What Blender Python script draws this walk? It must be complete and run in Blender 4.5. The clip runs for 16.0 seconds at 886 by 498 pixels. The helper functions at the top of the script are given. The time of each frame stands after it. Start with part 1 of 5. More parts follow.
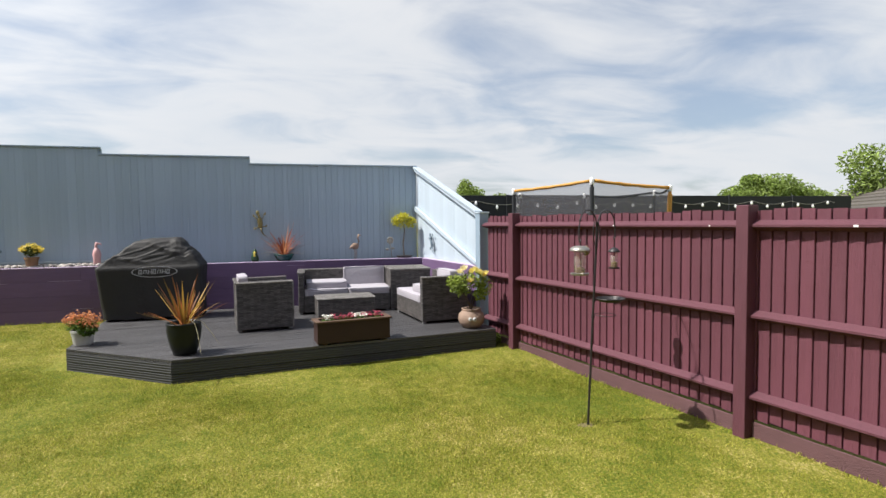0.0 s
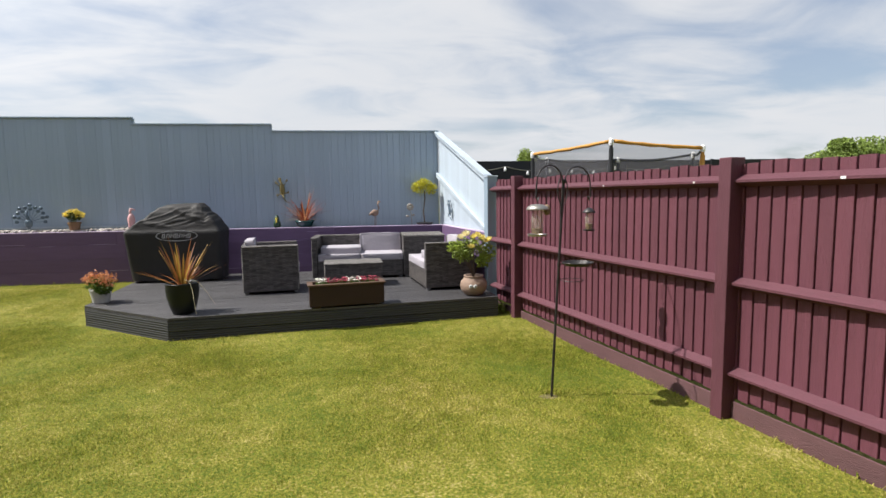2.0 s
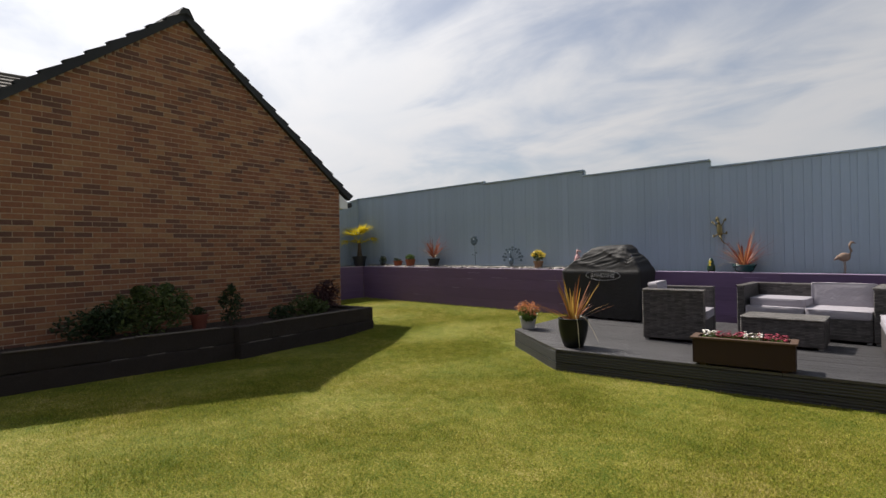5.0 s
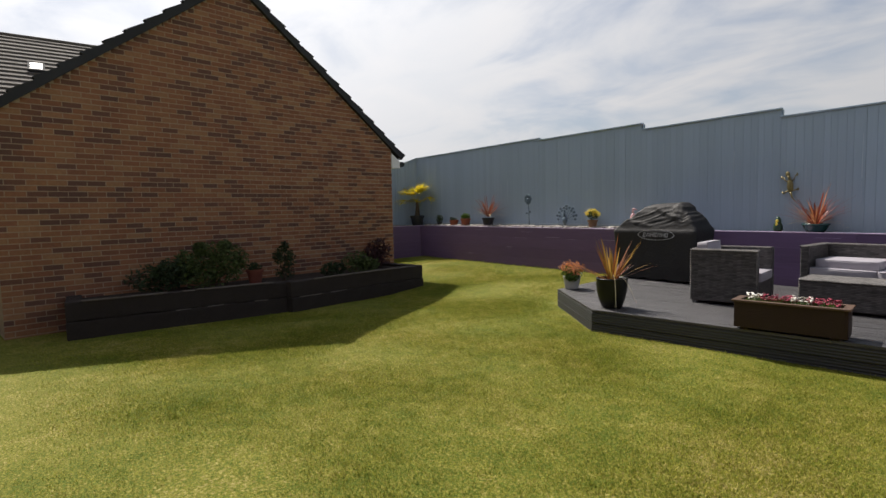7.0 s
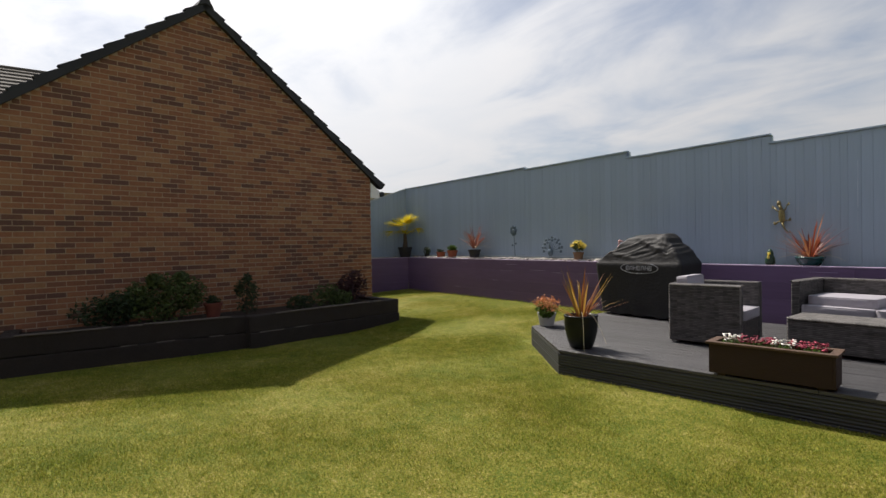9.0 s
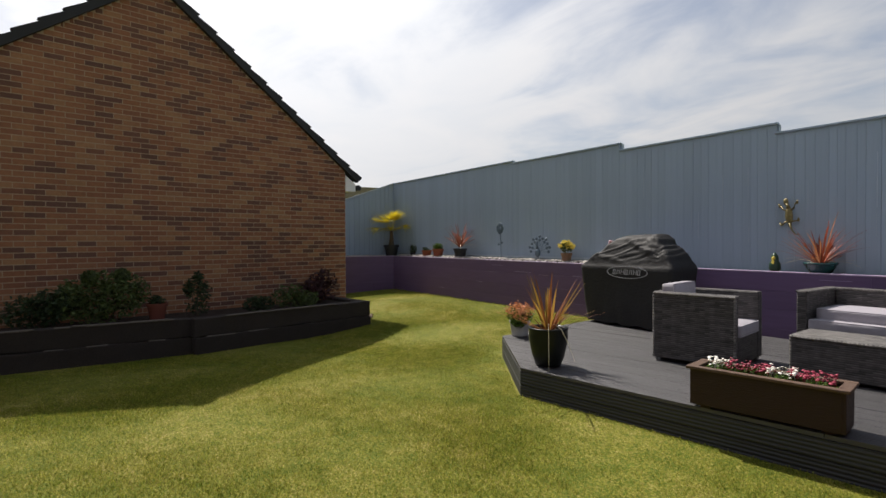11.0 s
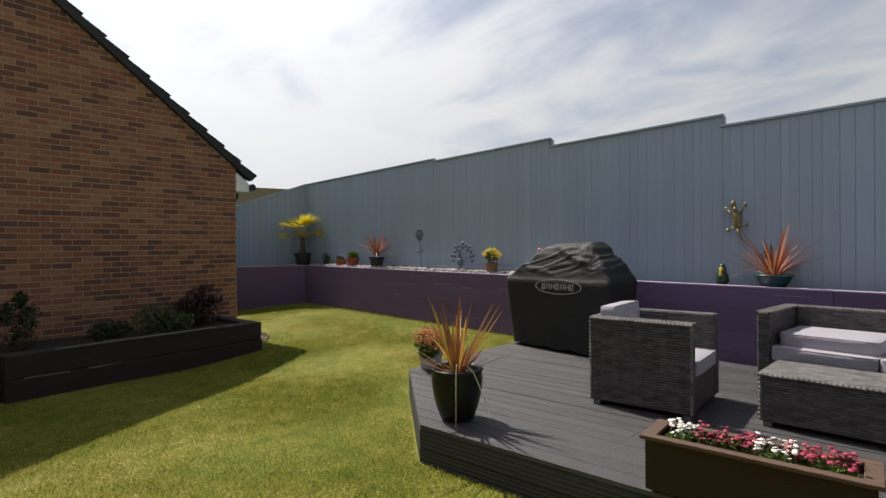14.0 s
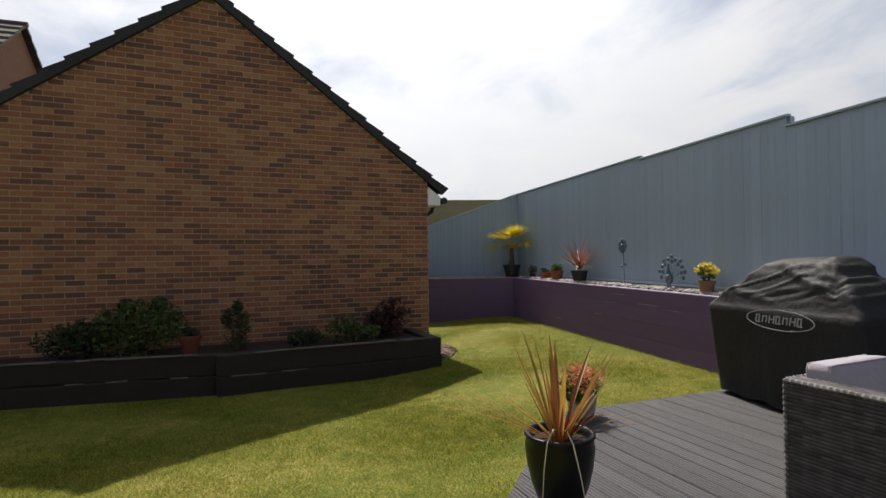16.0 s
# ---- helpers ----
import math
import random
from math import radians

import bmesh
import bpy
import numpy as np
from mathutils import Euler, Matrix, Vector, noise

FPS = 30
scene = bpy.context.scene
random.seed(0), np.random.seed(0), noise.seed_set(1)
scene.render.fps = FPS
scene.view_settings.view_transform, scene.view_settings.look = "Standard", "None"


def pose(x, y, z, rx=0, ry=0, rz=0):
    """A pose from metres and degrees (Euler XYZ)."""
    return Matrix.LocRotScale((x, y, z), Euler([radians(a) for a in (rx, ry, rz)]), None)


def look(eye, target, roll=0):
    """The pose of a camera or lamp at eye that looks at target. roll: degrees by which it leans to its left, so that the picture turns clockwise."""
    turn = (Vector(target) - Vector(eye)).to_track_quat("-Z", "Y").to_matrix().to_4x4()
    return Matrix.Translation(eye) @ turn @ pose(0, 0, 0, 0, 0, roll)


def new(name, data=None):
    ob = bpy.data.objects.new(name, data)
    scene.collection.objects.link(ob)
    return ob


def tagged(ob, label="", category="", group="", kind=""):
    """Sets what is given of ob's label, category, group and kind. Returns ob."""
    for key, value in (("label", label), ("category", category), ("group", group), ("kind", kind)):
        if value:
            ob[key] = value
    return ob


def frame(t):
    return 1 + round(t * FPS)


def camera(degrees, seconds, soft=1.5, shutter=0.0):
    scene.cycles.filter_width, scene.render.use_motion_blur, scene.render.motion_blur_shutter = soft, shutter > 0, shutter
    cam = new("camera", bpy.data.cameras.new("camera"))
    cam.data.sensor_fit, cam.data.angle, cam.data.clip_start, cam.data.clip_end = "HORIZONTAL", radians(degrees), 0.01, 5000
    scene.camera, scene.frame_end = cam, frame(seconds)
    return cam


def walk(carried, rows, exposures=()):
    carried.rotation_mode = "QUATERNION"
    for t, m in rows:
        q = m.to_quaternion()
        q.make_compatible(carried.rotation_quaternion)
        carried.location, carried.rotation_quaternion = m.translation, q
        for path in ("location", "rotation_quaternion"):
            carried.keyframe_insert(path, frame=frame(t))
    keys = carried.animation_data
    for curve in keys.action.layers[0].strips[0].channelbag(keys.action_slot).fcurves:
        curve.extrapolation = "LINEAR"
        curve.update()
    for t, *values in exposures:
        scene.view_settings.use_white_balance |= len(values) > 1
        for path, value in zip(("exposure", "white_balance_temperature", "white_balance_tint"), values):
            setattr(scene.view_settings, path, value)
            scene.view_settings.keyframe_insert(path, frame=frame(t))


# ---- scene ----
cam = camera(79.8, 16.0)
PATH = [
    (0, (0.565, 0.021, 1.668), (1.06, 1.956, 1.567), -0.6),
    (0.5, (0.69, 0.001, 1.602), (1.038, 1.969, 1.536), -0.6),
    (1, (0.949, 0.045, 1.53), (1.3, 2.011, 1.422), -0.6),
    (1.5, (1.199, 0.042, 1.515), (1.527, 2.004, 1.303), -0.9),
    (2, (1.475, 0.044, 1.55), (1.711, 2.019, 1.348), -0.8),
    (2.5, (1.659, 0.218, 1.538), (1.815, 2.2, 1.319), -0.8),
    (3, (1.804, 0.447, 1.597), (1.645, 2.428, 1.373), -1.0),
    (3.5, (2.058, 0.629, 1.569), (1.496, 2.536, 1.35), -1.5),
    (4, (2.28, 0.719, 1.554), (1.167, 2.38, 1.478), -1.0),
    (4.5, (2.511, 0.674, 1.499), (1.184, 2.17, 1.51), -0.8),
    (7, (3.005, 1.039, 1.433), (1.404, 2.23, 1.288), -1.2),
    (7.5, (2.915, 1.257, 1.442), (1.336, 2.473, 1.284), -1.3),
    (8, (2.9, 1.445, 1.453), (1.315, 2.656, 1.299), -1.6),
    (8.5, (2.96, 1.701, 1.452), (1.343, 2.877, 1.412), -1.5),
    (9, (2.98, 1.825, 1.397), (1.353, 2.989, 1.375), -1.0),
    (11.5, (2.513, 2.943, 1.403), (0.861, 4.069, 1.368), -0.2),
    (12, (2.322, 3.042, 1.42), (0.672, 4.17, 1.361), -0.3),
    (12.5, (2.246, 3.14, 1.423), (0.602, 4.277, 1.369), -0.5),
    (13, (2.165, 3.358, 1.427), (0.539, 4.522, 1.383), -0.8),
    (13.5, (2.082, 3.597, 1.455), (0.519, 4.845, 1.489), -0.6),
    (14, (1.931, 3.815, 1.454), (0.428, 5.134, 1.44), -0.5),
    (14.5, (1.816, 4.106, 1.475), (0.327, 5.44, 1.393), -0.9),
    (15, (1.864, 4.514, 1.507), (0.35, 5.82, 1.462), -1.1),
    (15.5, (1.777, 4.813, 1.522), (0.077, 5.867, 1.541), -0.7),
    (16, (1.75, 5.05, 1.519), (-0.187, 5.544, 1.546), -0.7),
]
walk(cam, [(t, look(e, g, r)) for t, e, g, r in PATH],
     exposures=[(0.0, 0.61, 6260, 10), (2.5, 0.56, 6310, 11), (3.5, 0.49, 6370, 11.5), (4.2, 0.21, 6500, 11.5), (4.7, 0.12, 6500, 12), (16.0, 0.12, 6480, 11.5)])

# ---- light ----
SUN_FROM = Vector((-0.7317, 0.025, 1.0)).normalized()
world = bpy.data.worlds.new("sky")
scene.world = world
world.use_nodes = True
wn, wl = world.node_tree.nodes, world.node_tree.links
sky = wn.new("ShaderNodeTexSky")
sky.sky_type, sky.sun_disc = "NISHITA", False
sky.sun_elevation, sky.sun_rotation = radians(53.8), radians(272)
sky.air_density, sky.dust_density, sky.ozone_density = 1.0, 2.0, 1.5
wtc = wn.new("ShaderNodeTexCoord")
sep = wn.new("ShaderNodeSeparateXYZ")
wl.new(wtc.outputs["Generated"], sep.inputs[0])


def wmath(op, a, b):
    n = wn.new("ShaderNodeMath")
    n.operation = op
    for k, v in enumerate((a, b)):
        if isinstance(v, (int, float)):
            n.inputs[k].default_value = v
        else:
            wl.new(v, n.inputs[k])
    return n.outputs[0]


# thin cloud sheets on a plane high above
zup = wmath("ADD", wmath("MAXIMUM", sep.outputs[2], 0.0), 0.16)
comb = wn.new("ShaderNodeCombineXYZ")
wl.new(wmath("DIVIDE", sep.outputs[0], zup), comb.inputs[0])
wl.new(wmath("DIVIDE", sep.outputs[1], zup), comb.inputs[1])
cl = wn.new("ShaderNodeTexNoise")
cl.inputs["Scale"].default_value, cl.inputs["Detail"].default_value = 0.62, 7
cl.inputs["Roughness"].default_value, cl.inputs["Distortion"].default_value = 0.50, 0.55
wl.new(comb.outputs[0], cl.inputs["Vector"])
cl2 = wn.new("ShaderNodeTexNoise")
cl2.inputs["Scale"].default_value, cl2.inputs["Detail"].default_value = 1.5, 10
cl2.inputs["Roughness"].default_value, cl2.inputs["Distortion"].default_value = 0.54, 0.6
# wind-drawn streaks
drawn = wn.new("ShaderNodeMapping")
drawn.inputs["Rotation"].default_value, drawn.inputs["Scale"].default_value = (0, 0, 0.55), (0.95, 1.45, 1.0)
wl.new(comb.outputs[0], drawn.inputs[0])
wl.new(drawn.outputs[0], cl2.inputs["Vector"])
mixf = wmath("ADD", wmath("MULTIPLY", cl.outputs[0], 0.62), wmath("MULTIPLY", cl2.outputs[0], 0.38))
# cloud layers close up towards the horizon
mixf = wmath("ADD", mixf, wmath("MULTIPLY", wmath("SUBTRACT", 0.40, sep.outputs[2]), 0.22))
# and thin out overhead
mixf = wmath("SUBTRACT", mixf, wmath("MULTIPLY", wmath("MAXIMUM", wmath("SUBTRACT", sep.outputs[2], 0.5), 0.0), 0.5))
ramp = wn.new("ShaderNodeValToRGB")
ramp.color_ramp.interpolation = "EASE"
ramp.color_ramp.elements[0].position, ramp.color_ramp.elements[0].color = 0.40, (0.29, 0.29, 0.29, 1)
ramp.color_ramp.elements[1].position, ramp.color_ramp.elements[1].color = 0.58, (0.96, 0.96, 0.96, 1)
wl.new(mixf, ramp.inputs[0])
cloudcol = wn.new("ShaderNodeValToRGB")
cloudcol.color_ramp.elements[0].position, cloudcol.color_ramp.elements[0].color = 0.30, (0.91, 0.94, 0.97, 1)
cloudcol.color_ramp.elements[1].position, cloudcol.color_ramp.elements[1].color = 0.66, (1.0, 1.0, 1.0, 1)
wl.new(cl2.outputs[0], cloudcol.inputs[0])
bright = wn.new("ShaderNodeVectorMath")
bright.operation = "SCALE"
bright.inputs["Scale"].default_value = 9.6
wl.new(cloudcol.outputs[0], bright.inputs[0])
# the veil is brighter on the side of the sun
sdot = wn.new("ShaderNodeVectorMath")
sdot.operation = "DOT_PRODUCT"
sdot.inputs[1].default_value = SUN_FROM
wl.new(wtc.outputs["Generated"], sdot.inputs[0])
wl.new(wmath("ADD", 6.3, wmath("MULTIPLY", wmath("POWER", wmath("MAXIMUM", sdot.outputs["Value"], 0.0), 3.0), 10.5)), bright.inputs["Scale"])
cmix = wn.new("ShaderNodeMix")
cmix.data_type = "RGBA"
wl.new(ramp.outputs[0], cmix.inputs["Factor"])
wl.new(sky.outputs[0], cmix.inputs["A"])
wl.new(bright.outputs[0], cmix.inputs["B"])
wl.new(cmix.outputs["Result"], wn["Background"].inputs[0])
wn["Background"].inputs[1].default_value = 0.085
sun = new("sun", bpy.data.lights.new("sun", "SUN"))
sun.data.energy, sun.data.angle, sun.data.color = 5.0, radians(0.55), (1.0, 0.94, 0.84)
sun.matrix_world = look(SUN_FROM * 60, (0, 0, 0))


# ---- materials ----
def mat(name, col, rough=0.7, var=0.2, scale=6.0, bump=0.15, bscale=60.0, metal=0.0, rnd=0.0, island=0.0,
        stain=0.15, spec=0.4, ramp_cols=None, wave=None, stretch=None, coat=0.0, trans=0.0):
    """A painted, grained or woven surface: two scales of noise, a random shade a piece, relief."""
    m = bpy.data.materials.new(name)
    m.use_nodes = True
    nd, lk = m.node_tree.nodes, m.node_tree.links
    b = nd["Principled BSDF"]
    b.inputs["Roughness"].default_value, b.inputs["Metallic"].default_value = rough, metal
    b.inputs["Specular IOR Level"].default_value = spec
    b.inputs["Coat Weight"].default_value = coat
    tc = nd.new("ShaderNodeTexCoord")
    vec = tc.outputs["Object"]
    if stretch:
        mp = nd.new("ShaderNodeMapping")
        mp.inputs["Scale"].default_value = stretch
        lk.new(vec, mp.inputs[0])
        vec = mp.outputs[0]

    def noise_of(sc, det=6):
        n = nd.new("ShaderNodeTexNoise")
        n.inputs["Scale"].default_value, n.inputs["Detail"].default_value = sc, det
        lk.new(vec, n.inputs["Vector"])
        return n.outputs[0]

    def math(op, a, c):
        n = nd.new("ShaderNodeMath")
        n.operation = op
        for k, v in enumerate((a, c)):
            if isinstance(v, (int, float)):
                n.inputs[k].default_value = v
            else:
                lk.new(v, n.inputs[k])
        return n.outputs[0]

    if island:
        rand = nd.new("ShaderNodeNewGeometry").outputs["Random Per Island"]
    else:
        rand = nd.new("ShaderNodeObjectInfo").outputs["Random"]
    if ramp_cols:
        cr = nd.new("ShaderNodeValToRGB")
        els = cr.color_ramp.elements
        while len(els) < len(ramp_cols):
            els.new(0.5)
        for e, (p, c) in zip(els, ramp_cols):
            e.position, e.color = p, (*c, 1)
        lk.new(rand, cr.inputs[0])
        base = cr.outputs[0]
    else:
        rgb = nd.new("ShaderNodeRGB")
        rgb.outputs[0].default_value = (*col, 1)
        base = rgb.outputs[0]
    fine = noise_of(scale)
    big = noise_of(scale * 0.11, 4)
    f = math("ADD", 1 - var - stain, math("ADD", math("MULTIPLY", fine, 2 * var), math("MULTIPLY", big, 2 * stain)))
    r = max(rnd, island if not ramp_cols else 0)
    if r:
        f = math("MULTIPLY", f, math("ADD", 1 - r, math("MULTIPLY", rand, 2 * r)))
    # wave: shade in the groove troughs is painted into the colour
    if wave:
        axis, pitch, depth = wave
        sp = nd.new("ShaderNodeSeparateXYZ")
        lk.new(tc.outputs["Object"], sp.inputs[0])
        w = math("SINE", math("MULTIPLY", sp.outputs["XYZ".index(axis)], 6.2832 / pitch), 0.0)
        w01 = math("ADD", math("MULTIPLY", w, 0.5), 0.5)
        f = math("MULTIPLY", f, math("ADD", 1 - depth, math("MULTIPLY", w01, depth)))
    sc = nd.new("ShaderNodeVectorMath")
    sc.operation = "SCALE"
    lk.new(base, sc.inputs[0])
    lk.new(f, sc.inputs["Scale"])
    lk.new(sc.outputs[0], b.inputs["Base Color"])
    rr = math("ADD", rough - 0.08, math("MULTIPLY", fine, 0.16))
    lk.new(rr, b.inputs["Roughness"])
    if bump:
        bp = nd.new("ShaderNodeBump")
        bp.inputs["Strength"].default_value, bp.inputs["Distance"].default_value = min(1, bump), 0.02
        h = noise_of(bscale, 8)
        if wave:
            h = math("ADD", math("MULTIPLY", h, 0.35), math("MULTIPLY", w01, 0.5))
        lk.new(h, bp.inputs["Height"])
        lk.new(bp.outputs[0], b.inputs["Normal"])
    if trans:
        # thin leaves let light through
        tl = nd.new("ShaderNodeBsdfTranslucent")
        lk.new(sc.outputs[0], tl.inputs[0])
        mx = nd.new("ShaderNodeMixShader")
        mx.inputs[0].default_value = trans
        lk.new(b.outputs[0], mx.inputs[1])
        lk.new(tl.outputs[0], mx.inputs[2])
        lk.new(mx.outputs[0], nd["Material Output"].inputs[0])
    return m


def lawn_material(name, blade):
    m = bpy.data.materials.new(name)
    m.use_nodes = True
    nd, lk = m.node_tree.nodes, m.node_tree.links
    b = nd["Principled BSDF"]
    b.inputs["Roughness"].default_value, b.inputs["Specular IOR Level"].default_value = 0.8, 0.15
    tc = nd.new("ShaderNodeTexCoord")

    def ns(sc, det, dist=0.0):
        n = nd.new("ShaderNodeTexNoise")
        n.inputs["Scale"].default_value, n.inputs["Detail"].default_value = sc, det
        n.inputs["Distortion"].default_value = dist
        lk.new(tc.outputs["Object"], n.inputs["Vector"])
        return n.outputs[0]

    def mul(a, k, off):
        n = nd.new("ShaderNodeMath")
        n.operation = "MULTIPLY_ADD"
        lk.new(a, n.inputs[0])
        n.inputs[1].default_value, n.inputs[2].default_value = k, off
        return n.outputs[0]

    def add(a, c):
        n = nd.new("ShaderNodeMath")
        n.operation = "ADD"
        lk.new(a, n.inputs[0])
        lk.new(c, n.inputs[1])
        return n.outputs[0]

    # broad worn areas, tufty clumps, fine straw
    patch = add(add(mul(ns(0.8, 3, 0.4), 0.32, -0.01), mul(ns(6.5, 6, 0.3), 0.24, 0.02)), mul(ns(55, 6), 0.70, -0.185))
    cr = nd.new("ShaderNodeValToRGB")
    els = cr.color_ramp.elements
    els[0].position, els[0].color = 0.36, (0.135, 0.178, 0.020, 1)
    els[1].position, els[1].color = 0.70, (0.62, 0.51, 0.23, 1)
    e = els.new(0.50)
    e.color = (0.290, 0.280, 0.042, 1)
    lk.new(patch, cr.inputs[0])
    sc = nd.new("ShaderNodeVectorMath")
    sc.operation = "SCALE"
    lk.new(cr.outputs[0], sc.inputs[0])
    if blade:
        rnd = nd.new("ShaderNodeNewGeometry").outputs["Random Per Island"]
        lk.new(mul(rnd, 1.15, 0.52), sc.inputs["Scale"])
        tl = nd.new("ShaderNodeBsdfTranslucent")
        lk.new(sc.outputs[0], tl.inputs[0])
        mx = nd.new("ShaderNodeMixShader")
        mx.inputs[0].default_value = 0.38
        lk.new(b.outputs[0], mx.inputs[1])
        lk.new(tl.outputs[0], mx.inputs[2])
        lk.new(mx.outputs[0], nd["Material Output"].inputs[0])
    else:
        lk.new(mul(ns(90, 6), 1.0, 0.22), sc.inputs["Scale"])
        bp = nd.new("ShaderNodeBump")
        bp.inputs["Strength"].default_value, bp.inputs["Distance"].default_value = 0.6, 0.03
        lk.new(ns(110, 8), bp.inputs["Height"])
        lk.new(bp.outputs[0], b.inputs["Normal"])
    lk.new(sc.outputs[0], b.inputs["Base Color"])
    return m


BRICKS = [(0.0, (0.122, 0.060, 0.044)), (0.22, (0.162, 0.073, 0.048)), (0.32, (0.240, 0.099, 0.053)),
          (0.7, (0.300, 0.133, 0.067)), (1.0, (0.355, 0.186, 0.094))]
M_LAWN, M_BLADE = lawn_material("lawn", False), lawn_material("grass_blades", True)
M_BRICK = mat("brick", None, 0.85, 0.32, 22, 0.45, 120, stain=0.18, ramp_cols=BRICKS)
M_BRICK_J = mat("brick_joined", None, 0.85, 0.32, 22, 0.45, 120, stain=0.18, ramp_cols=BRICKS, island=1)
M_MORTAR = mat("mortar", (0.42, 0.32, 0.225), 0.9, 0.35, 14, 0.4, 150)
M_BLUE = mat("blue_paint", (0.335, 0.418, 0.515), 0.6, 0.10, 5, 0.25, 40, rnd=0.045, stretch=(6, 6, 0.5), stain=0.10)
M_PALE = mat("pale_blue_paint", (0.43, 0.50, 0.57), 0.55, 0.08, 5, 0.2, 40, rnd=0.05, stretch=(4, 4, 0.6))
M_PURPLE = mat("purple_paint", (0.146, 0.090, 0.184), 0.6, 0.2, 4, 0.3, 30, rnd=0.06, stretch=(0.6, 3, 6), stain=0.15)
M_PURPLE_EDGE = mat("purple_worn_edge", (0.42, 0.33, 0.47), 0.7, 0.2, 9, 0.2, 60)
M_MAROON = mat("maroon_paint", (0.116, 0.037, 0.053), 0.62, 0.26, 6, 0.45, 40, rnd=0.13, stretch=(5, 5, 0.6), stain=0.15)
M_MAROON_POST = mat("maroon_post_paint", (0.098, 0.033, 0.046), 0.62, 0.22, 6, 0.4, 40, stretch=(4, 4, 0.6))
M_GRAVELBOARD = mat("weathered_maroon_board", (0.105, 0.052, 0.056), 0.8, 0.25, 6, 0.4, 40, stretch=(0.7, 3, 5), stain=0.25)
# long tone streaks paint both wear and glints along the boards
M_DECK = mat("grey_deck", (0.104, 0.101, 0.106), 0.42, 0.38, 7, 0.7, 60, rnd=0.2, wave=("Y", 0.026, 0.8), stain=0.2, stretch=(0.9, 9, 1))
# its grooves carry colour-painted shade, like those of the deck boards
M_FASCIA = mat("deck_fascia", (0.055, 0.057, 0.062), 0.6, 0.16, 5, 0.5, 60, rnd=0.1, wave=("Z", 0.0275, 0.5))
M_JOIST = mat("deck_frame", (0.03, 0.03, 0.032), 0.8, 0.2, 6, 0.2)


def woven_material(name, col, across, pitch=0.019, strand=0.052):
    """Flat strands laid over and under, in rows along one axis."""
    m = bpy.data.materials.new(name)
    m.use_nodes = True
    nd, lk = m.node_tree.nodes, m.node_tree.links
    b = nd["Principled BSDF"]
    b.inputs["Roughness"].default_value, b.inputs["Specular IOR Level"].default_value = 0.55, 0.4
    tc = nd.new("ShaderNodeTexCoord")
    sp = nd.new("ShaderNodeSeparateXYZ")
    lk.new(tc.outputs["Object"], sp.inputs[0])

    def op(kind, a, c=0.0):
        n = nd.new("ShaderNodeMath")
        n.operation = kind
        for k, v in enumerate((a, c)):
            if isinstance(v, (int, float)):
                n.inputs[k].default_value = v
            else:
                lk.new(v, n.inputs[k])
        return n.outputs[0]

    ax = {"Z": (2, 0, 1), "Y": (1, 0, 2)}[across]
    v = op("DIVIDE", sp.outputs[ax[0]], pitch)
    u = op("DIVIDE", op("ADD", sp.outputs[ax[1]], sp.outputs[ax[2]]), strand)
    row = op("ABSOLUTE", op("SINE", op("MULTIPLY", v, 3.14159)))
    # each strand dives under every other upright; neighbouring rows alternate
    shift = op("ADD", u, op("MULTIPLY", op("FLOOR", v), 0.5))
    over = op("ADD", op("MULTIPLY", op("SINE", op("MULTIPLY", shift, 6.28318)), 0.10), op("MULTIPLY", op("SINE", op("MULTIPLY", u, 6.28318)), 0.08))
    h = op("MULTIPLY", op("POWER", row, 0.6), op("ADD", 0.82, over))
    cell = nd.new("ShaderNodeCombineXYZ")
    lk.new(op("FLOOR", shift), cell.inputs[0])
    lk.new(op("FLOOR", v), cell.inputs[1])
    wh = nd.new("ShaderNodeTexWhiteNoise")
    wh.noise_dimensions = "2D"
    lk.new(cell.outputs[0], wh.inputs["Vector"])
    ns = nd.new("ShaderNodeTexNoise")
    ns.inputs["Scale"].default_value, ns.inputs["Detail"].default_value = 14.0, 6
    lk.new(tc.outputs["Object"], ns.inputs["Vector"])
    tone = op("ADD", op("MULTIPLY", wh.outputs["Value"], 0.75), op("ADD", 0.10, op("MULTIPLY", ns.outputs[0], 1.05)))
    # the relief also darkens the colour, painting shade between the strands
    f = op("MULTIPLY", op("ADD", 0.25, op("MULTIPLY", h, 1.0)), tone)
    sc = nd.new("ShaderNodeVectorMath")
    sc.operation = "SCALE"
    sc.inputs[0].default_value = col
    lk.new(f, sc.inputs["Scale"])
    lk.new(sc.outputs[0], b.inputs["Base Color"])
    bp = nd.new("ShaderNodeBump")
    bp.inputs["Strength"].default_value, bp.inputs["Distance"].default_value = 0.8, 0.006
    lk.new(h, bp.inputs["Height"])
    lk.new(bp.outputs[0], b.inputs["Normal"])
    return m


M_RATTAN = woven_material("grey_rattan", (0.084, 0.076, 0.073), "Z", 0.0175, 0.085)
# paler copy for tops and edges: the light they catch, put into colour
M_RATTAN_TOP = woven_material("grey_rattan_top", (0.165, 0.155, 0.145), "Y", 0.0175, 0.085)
M_CUSHION = mat("lilac_grey_cushion", (0.35, 0.33, 0.365), 0.9, 0.06, 9, 0.35, 22, stain=0.06)
M_FOOT = mat("grey_plastic_foot", (0.2, 0.2, 0.2), 0.5, 0.1, 9, 0.05)
M_COVER = mat("black_cover_fabric", (0.025, 0.024, 0.024), 0.66, 0.25, 7, 0.3, 26, spec=0.35)
M_PRINT = mat("silver_print", (0.42, 0.42, 0.43), 0.6, 0.05, 9, 0.05)
